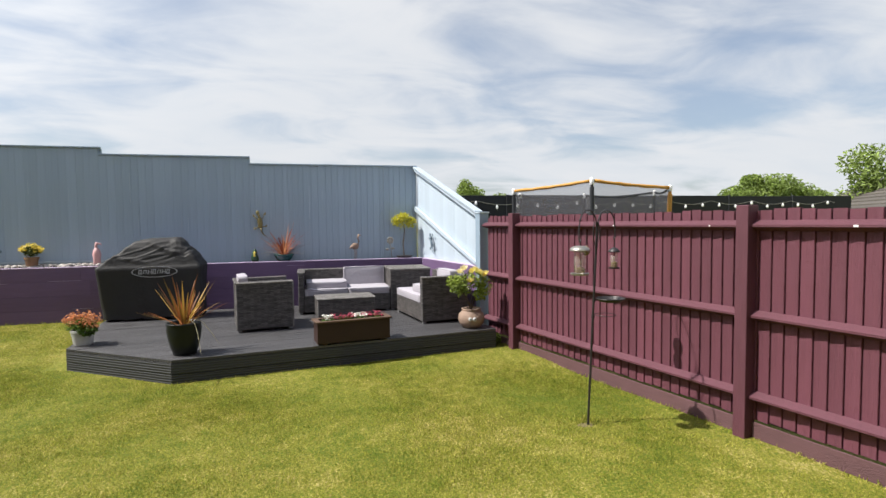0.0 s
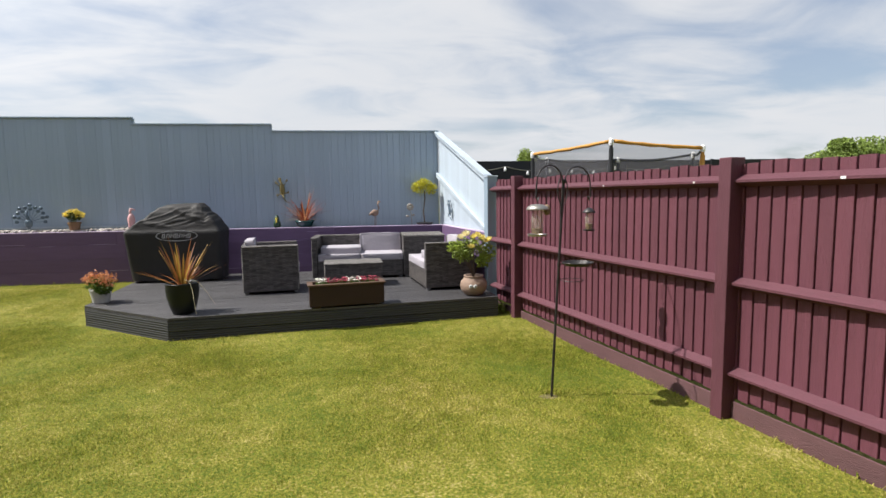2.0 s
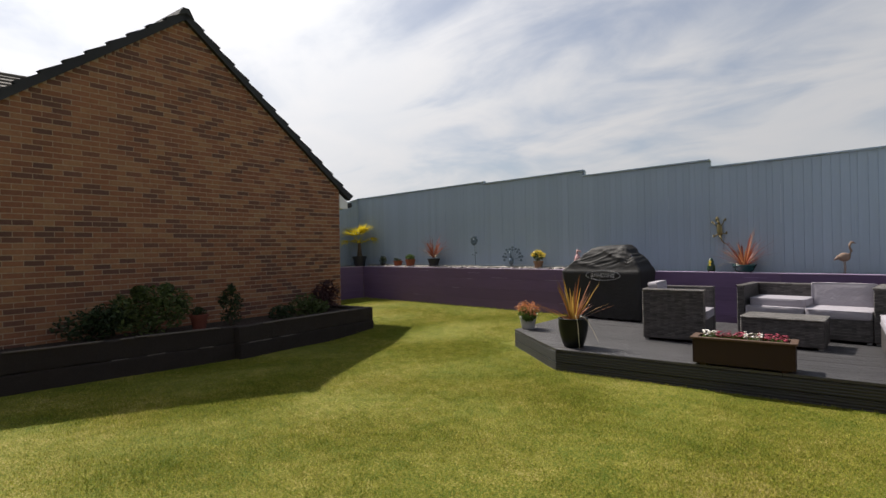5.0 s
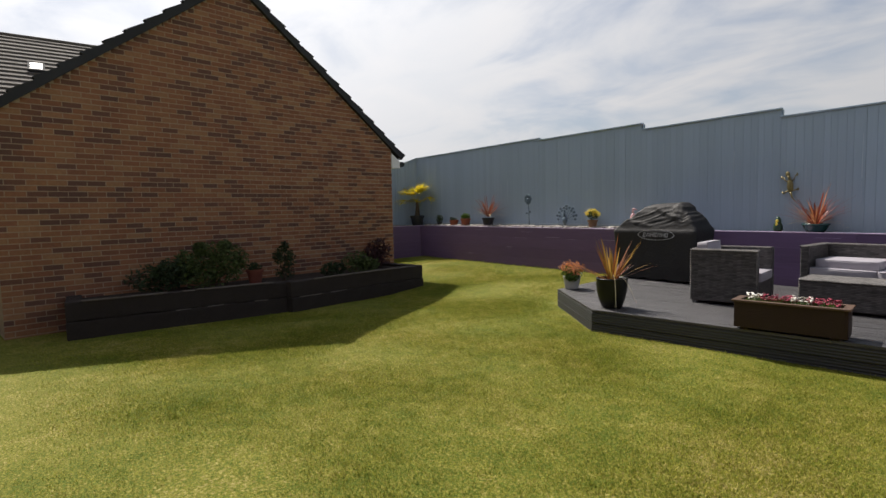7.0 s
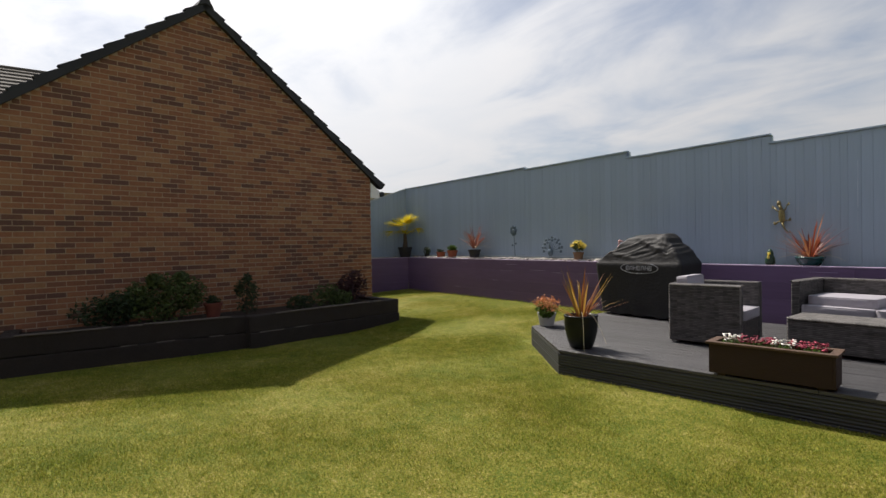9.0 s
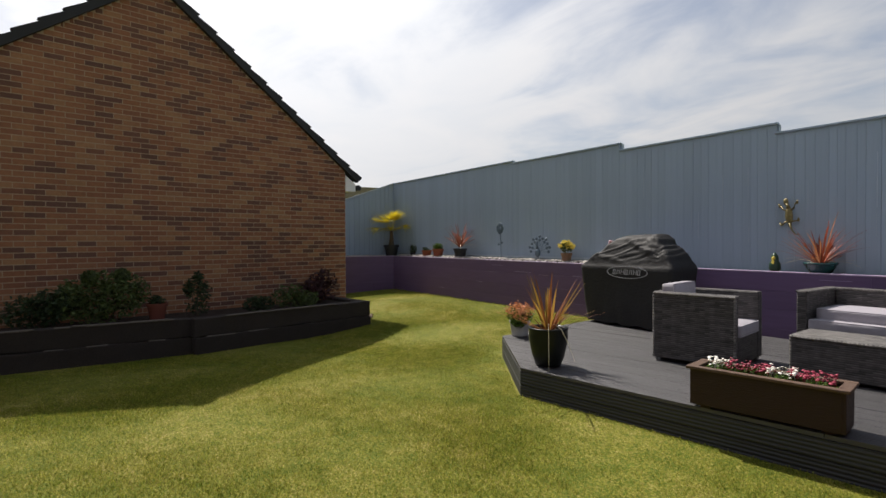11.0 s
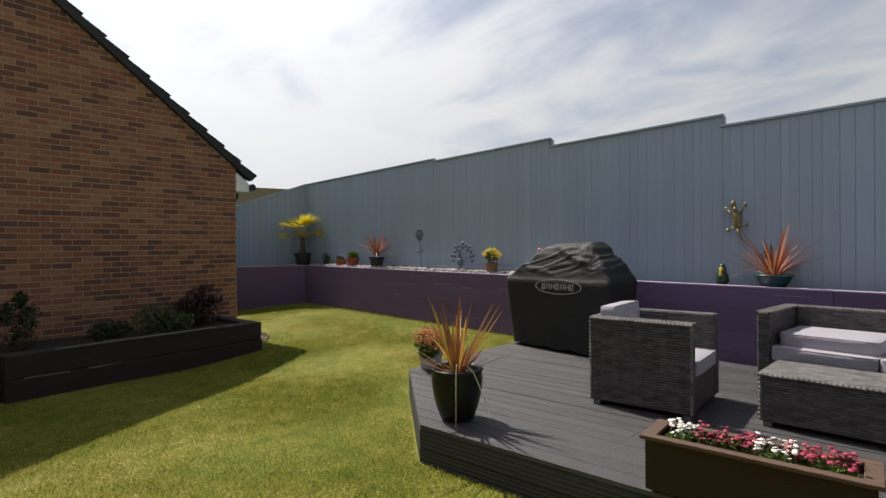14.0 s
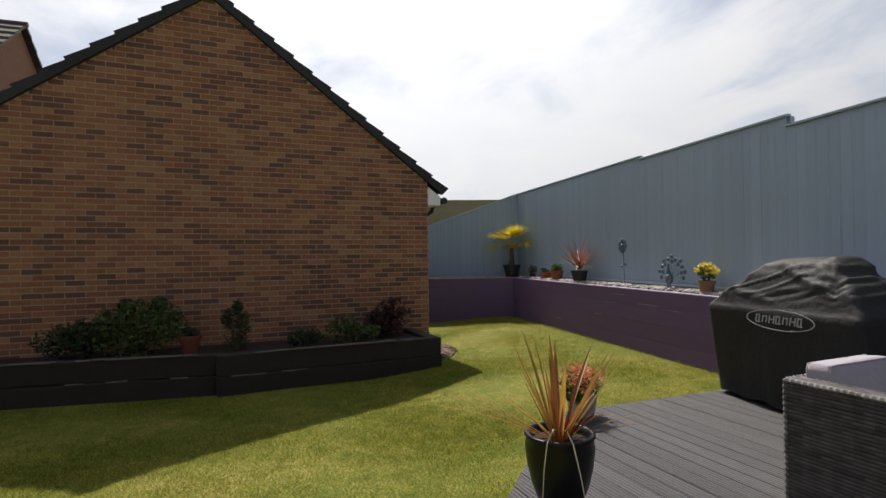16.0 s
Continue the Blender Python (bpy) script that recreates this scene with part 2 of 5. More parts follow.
# trough sides: shade of the front put into a darker brown than the rim
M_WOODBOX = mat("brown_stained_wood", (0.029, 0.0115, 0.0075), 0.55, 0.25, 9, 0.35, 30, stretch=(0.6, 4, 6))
M_WOODTOP = mat("paler_brown_rim", (0.105, 0.062, 0.040), 0.6, 0.3, 9, 0.35, 30, stretch=(0.6, 4, 4))
M_SOIL = mat("soil", (0.035, 0.024, 0.016), 0.95, 0.4, 40, 0.9, 90)
M_GLAZE = mat("black_glaze", (0.012, 0.014, 0.013), 0.34, 0.2, 5, 0.05, spec=0.25)
M_TEAL = mat("teal_glaze", (0.02, 0.075, 0.075), 0.25, 0.25, 8, 0.05, spec=0.6)
M_STONEPOT = mat("brown_stone_pot", (0.26, 0.18, 0.135), 0.7, 0.25, 12, 0.4, 60)
M_TERRA = mat("terracotta", (0.27, 0.085, 0.04), 0.85, 0.2, 10, 0.2, 60)
M_REDPOT = mat("dark_red_pot", (0.15, 0.042, 0.028), 0.7, 0.2, 10, 0.15, 60)
M_GREYPOT = mat("grey_white_pot", (0.46, 0.46, 0.45), 0.6, 0.1, 9, 0.1)
M_DARKPOT = mat("dark_plastic_pot", (0.03, 0.03, 0.032), 0.5, 0.1, 9, 0.05)
M_TANPOT = mat("tan_pot", (0.22, 0.13, 0.07), 0.75, 0.2, 10, 0.2)
M_LEAF = mat("green_leaf", (0.085, 0.15, 0.022), 0.5, 0.2, 20, 0, island=0.45, trans=0.3)
M_DARKLEAF = mat("dark_green_leaf", (0.030, 0.052, 0.018), 0.55, 0.2, 20, 0, island=0.5, trans=0.2)
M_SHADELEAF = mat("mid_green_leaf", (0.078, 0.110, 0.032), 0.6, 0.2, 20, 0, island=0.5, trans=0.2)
M_ROSELEAF = mat("rose_leaf", (0.24, 0.31, 0.05), 0.45, 0.2, 20, 0, island=0.4, trans=0.35)
M_REDLEAF = mat("purple_leaf", (0.055, 0.022, 0.026), 0.55, 0.2, 20, 0, island=0.4, trans=0.2)
M_YELLOW = mat("yellow_petal", (0.80, 0.66, 0.12), 0.5, 0.1, 20, 0, island=0.25, trans=0.3)
M_ROSE = mat("pale_yellow_petal", (0.84, 0.74, 0.26), 0.5, 0.1, 20, 0, island=0.2, trans=0.3)
M_CREAM = mat("cream_petal", (0.85, 0.78, 0.5), 0.5, 0.1, 20, 0, island=0.2, trans=0.3)
M_LIME = mat("lime_leaf", (0.55, 0.52, 0.05), 0.5, 0.15, 20, 0, island=0.35, trans=0.35)
M_PALM = mat("yellow_palm_leaf", (0.68, 0.56, 0.03), 0.45, 0.15, 20, 0, island=0.25, trans=0.35)
M_ORANGE = mat("orange_petal", (0.58, 0.25, 0.11), 0.55, 0.15, 20, 0, island=0.4, trans=0.3)
M_CORD = mat("bronze_red_blade", (0.30, 0.115, 0.04), 0.4, 0.2, 16, 0, rnd=0.45, island=0, trans=0.35)
M_CORD_J = mat("red_blade_joined", (0.27, 0.095, 0.06), 0.4, 0.2, 16, 0, island=0.5, trans=0.35)
M_REDBLADE = mat("red_blade", (0.34, 0.085, 0.04), 0.4, 0.2, 16, 0, rnd=0.45, trans=0.35)
M_OCHRE = mat("ochre_blade", (0.38, 0.225, 0.05), 0.4, 0.2, 16, 0, rnd=0.4, trans=0.35)
M_DRY = mat("dry_blade", (0.62, 0.56, 0.38), 0.6, 0.15, 16, 0)
M_DRED = mat("crimson_petal", (0.30, 0.035, 0.065), 0.55, 0.15, 30, 0, rnd=0.35)
M_WHITE = mat("white_petal", (0.82, 0.80, 0.72), 0.55, 0.06, 30, 0)
M_METAL = mat("dark_steel", (0.045, 0.042, 0.042), 0.45, 0.2, 20, 0.1, metal=0.6)
M_GALV = mat("grey_metal", (0.36, 0.34, 0.30), 0.4, 0.15, 20, 0.05, metal=0.8)
M_BLUEMETAL = mat("blue_grey_metal", (0.10, 0.145, 0.19), 0.35, 0.35, 25, 0.1, metal=0.2, spec=0.7)
M_SEED = mat("peanuts", (0.20, 0.14, 0.085), 0.8, 0.35, 90, 0.6, 120)
M_GECKO = mat("bronze_yellow_metal", (0.22, 0.18, 0.075), 0.4, 0.9, 55, 0.3, metal=0.3)
M_PINK = mat("pink_paint", (0.62, 0.36, 0.36), 0.5, 0.15, 12, 0.05)
M_BIRDDARK = mat("green_black_glaze", (0.022, 0.055, 0.030), 0.3, 0.2, 12, 0.05)
M_VERGE = mat("dark_roof_tile", (0.030, 0.031, 0.035), 0.8, 0.25, 14, 0.3, 60, rnd=0.15)
M_TILE = mat("brown_grey_tile", (0.092, 0.081, 0.070), 0.85, 0.25, 14, 0.3, 60, rnd=0.15)
M_PVC = mat("white_plastic", (0.80, 0.80, 0.79), 0.4, 0.04, 9, 0.02)
M_BLACKPVC = mat("black_plastic", (0.02, 0.02, 0.022), 0.4, 0.1, 9, 0.02)
M_SLEEPER = mat("old_timber_sleeper", (0.040, 0.031, 0.026), 0.85, 0.5, 14, 0.9, 40, rnd=0.15, stretch=(3, 0.7, 5), stain=0.2)
M_PEBBLE = mat("pebbles", None, 0.7, 0.2, 30, 0.1, island=1, ramp_cols=[(0, (0.12, 0.11, 0.10)), (0.5, (0.28, 0.255, 0.225)), (1, (0.48, 0.45, 0.41))])
M_GRAVEL = mat("brown_gravel", None, 0.85, 0.2, 30, 0.1, island=1, ramp_cols=[(0, (0.07, 0.05, 0.035)), (0.5, (0.17, 0.12, 0.085)), (1, (0.30, 0.22, 0.16))])
M_BLACKNET = mat("black_screen", (0.024, 0.026, 0.03), 0.85, 0.25, 4, 0.3, 60)
M_ORANGETUBE = mat("orange_foam", (0.48, 0.24, 0.045), 0.6, 0.15, 9, 0.2)
M_OLDFENCE = mat("weathered_fence", (0.25, 0.215, 0.125), 0.85, 0.25, 7, 0.4, 40, rnd=0.05, stretch=(1, 1, 4))
M_BARK = mat("bark", (0.09, 0.065, 0.045), 0.9, 0.3, 12, 0.6, 40)
M_TREE = mat("tree_leaf", (0.21, 0.28, 0.065), 0.6, 0.2, 2, 0, island=0.5, trans=0.25)
M_STEM = mat("green_stem", (0.09, 0.12, 0.03), 0.6, 0.2, 20, 0)


M_CLEAR = mat("clear_plastic", (0.55, 0.51, 0.44), 0.15, 0.05, 9, 0, spec=0.6)
cn, ck = M_CLEAR.node_tree.nodes, M_CLEAR.node_tree.links
cmx, ctr = cn.new("ShaderNodeMixShader"), cn.new("ShaderNodeBsdfTransparent")
cmx.inputs[0].default_value = 0.24
ck.new(ctr.outputs[0], cmx.inputs[1])
ck.new(cn["Principled BSDF"].outputs[0], cmx.inputs[2])
ck.new(cmx.outputs[0], cn["Material Output"].inputs[0])
M_BULB = mat("frosted_bulb", (0.82, 0.82, 0.82), 0.3, 0.03, 9, 0)


def net_material():
    m = mat("trampoline_net", (0.10, 0.10, 0.11), 0.9, 0.1, 9, 0)
    nd, lk = m.node_tree.nodes, m.node_tree.links
    tr, mx = nd.new("ShaderNodeBsdfTransparent"), nd.new("ShaderNodeMixShader")
    mx.inputs[0].default_value = 0.45
    lk.new(tr.outputs[0], mx.inputs[1])
    lk.new(nd["Principled BSDF"].outputs[0], mx.inputs[2])
    lk.new(mx.outputs[0], nd["Material Output"].inputs[0])
    return m


M_NET = net_material()


# ---- builders ----
def thing(name, m, label="", category="", group="", kind=""):
    ob = new(name)
    ob.empty_display_size = 0.1
    ob.matrix_world = m
    return tagged(ob, label, category, group, kind)


def mesh_of(name, bm, material, smooth=False):
    me = bpy.data.meshes.new(name)
    bmesh.ops.recalc_face_normals(bm, faces=bm.faces)
    bm.to_mesh(me)
    bm.free()
    me.materials.append(material)
    if smooth:
        me.polygons.foreach_set("use_smooth", [True] * len(me.polygons))
    return me


def part(name, bm, material, parent=None, label="", smooth=False, m=None):
    me = mesh_of(name, bm, material, smooth) if isinstance(bm, bmesh.types.BMesh) else bm
    ob = new(name, me)
    if parent:
        ob.parent = parent
    if m is not None:
        ob.matrix_basis = m
    return tagged(ob, label)


def put_box(bm, a, b, bev=0.0, m=None):
    vs = [bm.verts.new((x, y, z)) for x in (a[0], b[0]) for y in (a[1], b[1]) for z in (a[2], b[2])]
    fs = [bm.faces.new([vs[i] for i in q]) for q in ((0, 1, 3, 2), (4, 6, 7, 5), (0, 4, 5, 1), (2, 3, 7, 6), (0, 2, 6, 4), (1, 5, 7, 3))]
    if m is not None:
        for v in vs:
            v.co = m @ v.co
    if bev:
        es = list({e for f in fs for e in f.edges})
        bmesh.ops.bevel(bm, geom=es, offset=bev, segments=2, profile=0.5, affect="EDGES")
    return bm


def box(a, b, bev=0.0):
    return put_box(bmesh.new(), a, b, bev)


def put_tube(bm, pts, rad, n=8, cap=True):
    pts = [Vector(p) for p in pts]
    rads = rad if isinstance(rad, (list, tuple)) else [rad] * len(pts)
    rings = []
    for i, p in enumerate(pts):
        d = (pts[min(i + 1, len(pts) - 1)] - pts[max(i - 1, 0)]).normalized()
        up = Vector((0, 0, 1)) if abs(d.z) < 0.9 else Vector((1, 0, 0))
        a = d.cross(up).normalized()
        c = a.cross(d)
        rings.append([bm.verts.new(p + rads[i] * (math.cos(6.2832 * k / n) * a + math.sin(6.2832 * k / n) * c)) for k in range(n)])
    for r0, r1 in zip(rings, rings[1:]):
        for k in range(n):
            bm.faces.new((r0[k], r0[(k + 1) % n], r1[(k + 1) % n], r1[k]))
    if cap:
        bm.faces.new(rings[0][::-1])
        bm.faces.new(rings[-1])
    return bm


def tube(pts, rad, n=8):
    return put_tube(bmesh.new(), pts, rad, n)


def put_lathe(bm, prof, n=24, at=(0, 0, 0)):
    at = Vector(at)
    rings = [[bm.verts.new(at + Vector((r * math.cos(6.2832 * k / n), r * math.sin(6.2832 * k / n), z))) for k in range(n)] for r, z in prof]
    for r0, r1 in zip(rings, rings[1:]):
        for k in range(n):
            bm.faces.new((r0[k], r0[(k + 1) % n], r1[(k + 1) % n], r1[k]))
    bm.faces.new(rings[0][::-1])
    bm.faces.new(rings[-1])
    return bm


def lathe(prof, n=24, at=(0, 0, 0)):
    return put_lathe(bmesh.new(), prof, n, at)


def put_prism(bm, poly, lo, hi, axis=2):
    """A polygon of two coordinates, drawn out along the third axis."""
    def at(p, h):
        c = list(p)
        c.insert(axis, h)
        return bm.verts.new(c)
    a, b = [at(p, lo) for p in poly], [at(p, hi) for p in poly]
    bm.faces.new(a[::-1])
    bm.faces.new(b)
    for k in range(len(poly)):
        j = (k + 1) % len(poly)
        bm.faces.new((a[k], a[j], b[j], b[k]))
    return bm


def prism(poly, lo, hi, axis=2):
    return put_prism(bmesh.new(), poly, lo, hi, axis)


def put_blade(bm, root, az, lean, length, width, droop, n=6):
    """A folded strap leaf that leans out and bends over."""
    p, ang = Vector(root), lean
    out, side = Vector((math.cos(az), math.sin(az), 0)), Vector((-math.sin(az), math.cos(az), 0))
    prev = None
    for i in range(n + 1):
        t = i / n
        w = width * (0.55 + 1.6 * t * (1 - t)) * (1 - t ** 4) + 0.001
        d = out * math.sin(ang) + Vector((0, 0, math.cos(ang)))
        nrm = d.cross(side)
        row = [bm.verts.new(p - side * w + nrm * w * 0.35), bm.verts.new(p), bm.verts.new(p + side * w + nrm * w * 0.35)]
        if prev:
            bm.faces.new((prev[0], prev[1], row[1], row[0]))
            bm.faces.new((prev[1], prev[2], row[2], row[1]))
        prev = row
        p = p + d * (length / n)
        ang += droop / n
    return bm


def leaf_mesh(name, material, rng, blobs, count, size, fold=0.35):
    """Many small folded leaves scattered through ellipsoids (centre, radii)."""
    verts, faces = [], []
    for k in range(count):
        c, r = blobs[k % len(blobs)]
        d = Vector((rng.gauss(0, 1), rng.gauss(0, 1), rng.gauss(0, 1))).normalized() * (rng.random() ** 0.45)
        p = Vector(c) + Vector((d.x * r[0], d.y * r[1], d.z * r[2]))
        a = Vector((rng.gauss(0, 1), rng.gauss(0, 1), rng.gauss(0, 0.7))).normalized()
        b = a.cross(Vector((rng.gauss(0, 1), rng.gauss(0, 1), rng.gauss(0, 1)))).normalized()
        s = size * rng.uniform(0.6, 1.3)
        n = a.cross(b) * s * fold
        i = len(verts)
        verts += [p - a * s, p + b * s * 0.45 + n, p + a * s, p - b * s * 0.45 + n]
        faces += [(i, i + 1, i + 2), (i, i + 2, i + 3)]
    me = bpy.data.meshes.new(name)
    me.from_pydata([tuple(v) for v in verts], [], faces)
    me.materials.append(material)
    return me


def rounded(x0, x1, y0, y1, rad, n):
    """n points round a rectangle with rounded corners."""
    w, h = x1 - x0 - 2 * rad, y1 - y0 - 2 * rad
    arc = rad * math.pi / 2
    total = 2 * (w + h) + 4 * arc
    pts = []
    for k in range(n):
        s = total * k / n
        for j, (sx, sy, dx, dy, ln, cx, cy, a0) in enumerate((
                (x0 + rad, y0, 1, 0, w, x1 - rad, y0 + rad, -90), (x1, y0 + rad, 0, 1, h, x1 - rad, y1 - rad, 0),
                (x1 - rad, y1, -1, 0, w, x0 + rad, y1 - rad, 90), (x0, y1 - rad, 0, -1, h, x0 + rad, y0 + rad, 180))):
            if s <= ln:
                pts.append((sx + dx * s, sy + dy * s))
                break
            s -= ln
            if s <= arc or j == 3:
                a = radians(a0) + min(s, arc) / rad
                pts.append((cx + rad * math.cos(a), cy + rad * math.sin(a)))
                break
            s -= arc
    return pts


def clip(poly, nx, ny, d):
    """The part of a polygon where nx*x + ny*y <= d."""
    out = []
    for k, p in enumerate(poly):
        q = poly[(k + 1) % len(poly)]
        a, b = nx * p[0] + ny * p[1] - d, nx * q[0] + ny * q[1] - d
        if a <= 0:
            out.append(p)
        if a * b < 0:
            t = a / (a - b)
            out.append((p[0] + t * (q[0] - p[0]), p[1] + t * (q[1] - p[1])))
    return out


# ---- ground ----
def ease(a, b, v):
    t = min(1, max(0, (v - a) / (b - a)))
    return t * t * (3 - 2 * t)


def ground_z(x, y):
    dip = 0.035 * ease(-0.7, -0.05, x - 3.03 - (7.24 - y) * 0.2184) * (1 - ease(5.2, 6.2, y))
    return 0.15 * ease(6.8, 9.5, y) - 0.10 * ease(-2.6, -5.0, x) * (1 - ease(5.6, 7.4, y)) - dip


def steps(lo, hi, fine, far):
    vals = list(np.arange(lo, hi + 1e-6, fine))
    s = fine
    while vals[-1] < far:
        s *= 1.5
        vals.append(vals[-1] + s)
        vals.insert(0, vals[0] - s)
    return [float(v) for v in vals]


gx, gy = steps(-11, 5, 0.25, 900), steps(-3, 10.5, 0.25, 900)
gv = [(x, y, ground_z(x, y) + 0.012 * noise.noise((x * 0.9, y * 0.9, 0))) for y in gy for x in gx]
nx = len(gx)
gf = [(j * nx + i, j * nx + i + 1, (j + 1) * nx + i + 1, (j + 1) * nx + i) for j in range(len(gy) - 1) for i in range(nx - 1)]
gme = bpy.data.meshes.new("ground")
gme.from_pydata(gv, [], gf)
gme.materials.append(M_LAWN)
gme.polygons.foreach_set("use_smooth", [True] * len(gf))
tagged(new("ground", gme), "mown lawn with yellowing patches", "lawn", kind="structure")

# ---- deck: an irregular platform of grooved boards ----
DECK_Z = 0.255
DECK_M = pose(-0.84, 6.03, 0, 0, 0, 8.3)
DECK_I = DECK_M.inverted()


def in_deck(x, y):
    p = DECK_I @ Vector((x, y, 0))
    return (p.x, p.y)


DECK = [in_deck(*p) for p in ((-0.84, 6.03), (2.96, 6.585), (2.62, 9.47), (-2.40, 9.47), (-2.37, 8.72), (-2.155, 6.95))]
deck = thing("deck_platform", DECK_M, "low grey-painted grooved timber deck on the lawn", "deck", kind="structure")
ys = [p[1] for p in DECK]
y = min(ys)
BW = 0.128
while y < max(ys):
    strip = clip(clip(DECK, 0, 1, y + BW - 0.006), 0, -1, -y)
    if len(strip) > 2:
        xs = [p[0] for p in strip]
        # one butt joint in each row
        cut = min(xs) + (max(xs) - min(xs)) * random.uniform(0.35, 0.65)
        for piece in (clip(strip, 1, 0, cut - 0.002), clip(strip, -1, 0, -cut - 0.002)):
            if len(piece) > 2:
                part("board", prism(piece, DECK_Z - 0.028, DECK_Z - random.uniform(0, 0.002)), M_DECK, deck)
    y += BW
bm = prism([(p[0] * 0.985 + 0.02, p[1] * 0.985 + 0.03) for p in DECK], -0.05, DECK_Z - 0.034)
part("deck_frame", bm, M_JOIST, deck)
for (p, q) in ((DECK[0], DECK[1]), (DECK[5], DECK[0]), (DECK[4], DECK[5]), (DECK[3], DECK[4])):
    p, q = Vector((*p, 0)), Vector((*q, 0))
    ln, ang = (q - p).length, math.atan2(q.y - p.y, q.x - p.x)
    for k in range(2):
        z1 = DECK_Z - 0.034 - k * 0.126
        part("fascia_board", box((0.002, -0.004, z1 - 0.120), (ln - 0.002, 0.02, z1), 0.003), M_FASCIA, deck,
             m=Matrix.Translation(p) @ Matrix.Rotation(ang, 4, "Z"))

# ---- purple retaining wall of stacked boards ----
WALL_TOP = 1.02


def board_wall(name, p, q, courses, label, z0=-0.1):
    """Boards laid on edge in courses from p to q, facing right of that way."""
    p, q = Vector((*p, 0)), Vector((*q, 0))
    ln = (q - p).length
    w = thing(name, Matrix.Translation(p) @ Matrix.Rotation(math.atan2(q.y - p.y, q.x - p.x), 4, "Z"), label, "wall", kind="structure")
    part("backing", box((0.0, 0.03, z0), (ln, 0.09, WALL_TOP - 0.02)), M_PURPLE, w)
    h = (WALL_TOP - z0) / courses
    for c in range(courses):
        x = -random.uniform(0.2, 1.6)
        while x < ln:
            x1 = min(x + 3.6, ln)
            a = max(x, 0)
            if x1 - a > 0.05:
                d = random.uniform(-0.0012, 0.0012)
                part("board", box((a + 0.0006, d, z0 + c * h + 0.0006), (x1 - 0.0006, 0.032, z0 + (c + 1) * h - 0.0006), 0.002), M_PURPLE, w)
            x += 3.6
    part("top_edge", box((0, -0.004, WALL_TOP - 0.012), (ln, 0.075, WALL_TOP + 0.004), 0.003), M_PURPLE_EDGE, w, "pale worn top edge")
    return w


purple = board_wall("wall_purple_1", (-9.455, 9.53), (2.60, 9.53), 5, "purple-painted board retaining wall under the blue fence")
board_wall("wall_purple_2", (-9.95, 6.9), (-9.455, 9.53), 5, "purple-painted board retaining wall beside the garage")
board_wall("wall_purple_3", (2.60, 9.53), (2.97, 7.37), 5, "purple-painted boards at the foot of the pale fence")
rs = random.Random(8)
for k in range(16):
    x, z, w = rs.uniform(1.5, 11.6), rs.choice((0.35, 0.57, 0.80, 0.80, 0.93)) + rs.uniform(-0.02, 0.02), rs.uniform(0.08, 0.5)
    part("paint_scuff", box((x, -0.0032, z), (x + w, -0.0012, z + rs.uniform(0.003, 0.007)), 0.0006), M_PURPLE_EDGE, purple, "pale scuffed streak along the board")
bed = new("gravel_bed", mesh_of("gravel_bed", prism([(-10.2, 9.6), (-2.3, 9.6), (-2.3, 9.92), (-10.2, 9.99)], 0.5, 1.0), M_SOIL))
tagged(bed, "raised bed filled with stones behind the purple wall", "gravel bed", kind="structure")
bed = new("soil_bed", mesh_of("soil_bed", prism([(-2.29, 9.6), (2.58, 9.6), (2.56, 9.9), (-2.29, 9.92)], 0.5, 1.005), M_SOIL))
tagged(bed, "raised bed of dark soil behind the purple wall", "flower bed", kind="structure")
bed = new("gravel_bed", mesh_of("gravel_bed", prism([(-9.53, 9.6), (-10.3, 9.95), (-10.8, 6.9), (-10.02, 6.9)], 0.5, 0.995), M_SOIL))
tagged(bed, "raised bed between purple wall and blue fence", "gravel bed", kind="structure")


# ---- fences ----
def feather(width, depth=0.010, gap=0.002):
    """A slightly tapered upright board, one unit high, with a fine joint beside it."""
    return prism([(0, 0.004), (width - gap, 0.004), (width - gap, -depth * 0.55), (0.005, -depth), (0.0, -depth + 0.003)], 0, 1)


def board_fence(name, runs, pitch, z0, top, material, label, cap=None, flip=False):
    """Upright boards from p to q, with the height at each found from top(s)."""
    p, q = Vector((*runs[0], 0)), Vector((*runs[1], 0))
    ln = (q - p).length
    f = thing(name, Matrix.Translation(p) @ Matrix.Rotation(math.atan2(q.y - p.y, q.x - p.x), 4, "Z"), label, "fence", kind="structure")
    me = mesh_of("board", feather(pitch), material)
    hs = [(x, top(x) - 0.006) for x in np.linspace(0.0, ln, 60)]
    for (xa, ha), (xb, hb) in zip(hs, hs[1:]):
        part("backing", prism([(float(xa), z0), (float(xb), z0), (float(xb), float(min(ha, hb))), (float(xa), float(min(ha, hb)))], 0.010, 0.022, axis=1), material, f) if ha != hb else None
    lo = 0
    while lo < len(hs) - 1:
        hi = lo
        while hi + 1 < len(hs) and hs[hi + 1][1] == hs[lo][1]:
            hi += 1
        if hi > lo:
            part("backing", box((float(hs[lo][0]), 0.010, z0), (float(hs[hi][0]), 0.022, float(hs[lo][1]))), material, f)
        lo = max(hi, lo + 1)
    x = 0.0
    while x < ln - 0.01:
        w = min(random.choice((0.72, 0.95, 1.0, 1.05, 1.25)), (ln - x) / pitch)
        h = top(x + pitch * w / 2) - z0
        part("board", me, material, f, m=Matrix.Translation((x, random.uniform(-0.002, 0.002), z0)) @ Matrix.Diagonal((w, -1 if flip else 1, h, 1)))
        x += pitch * w
    return f, ln


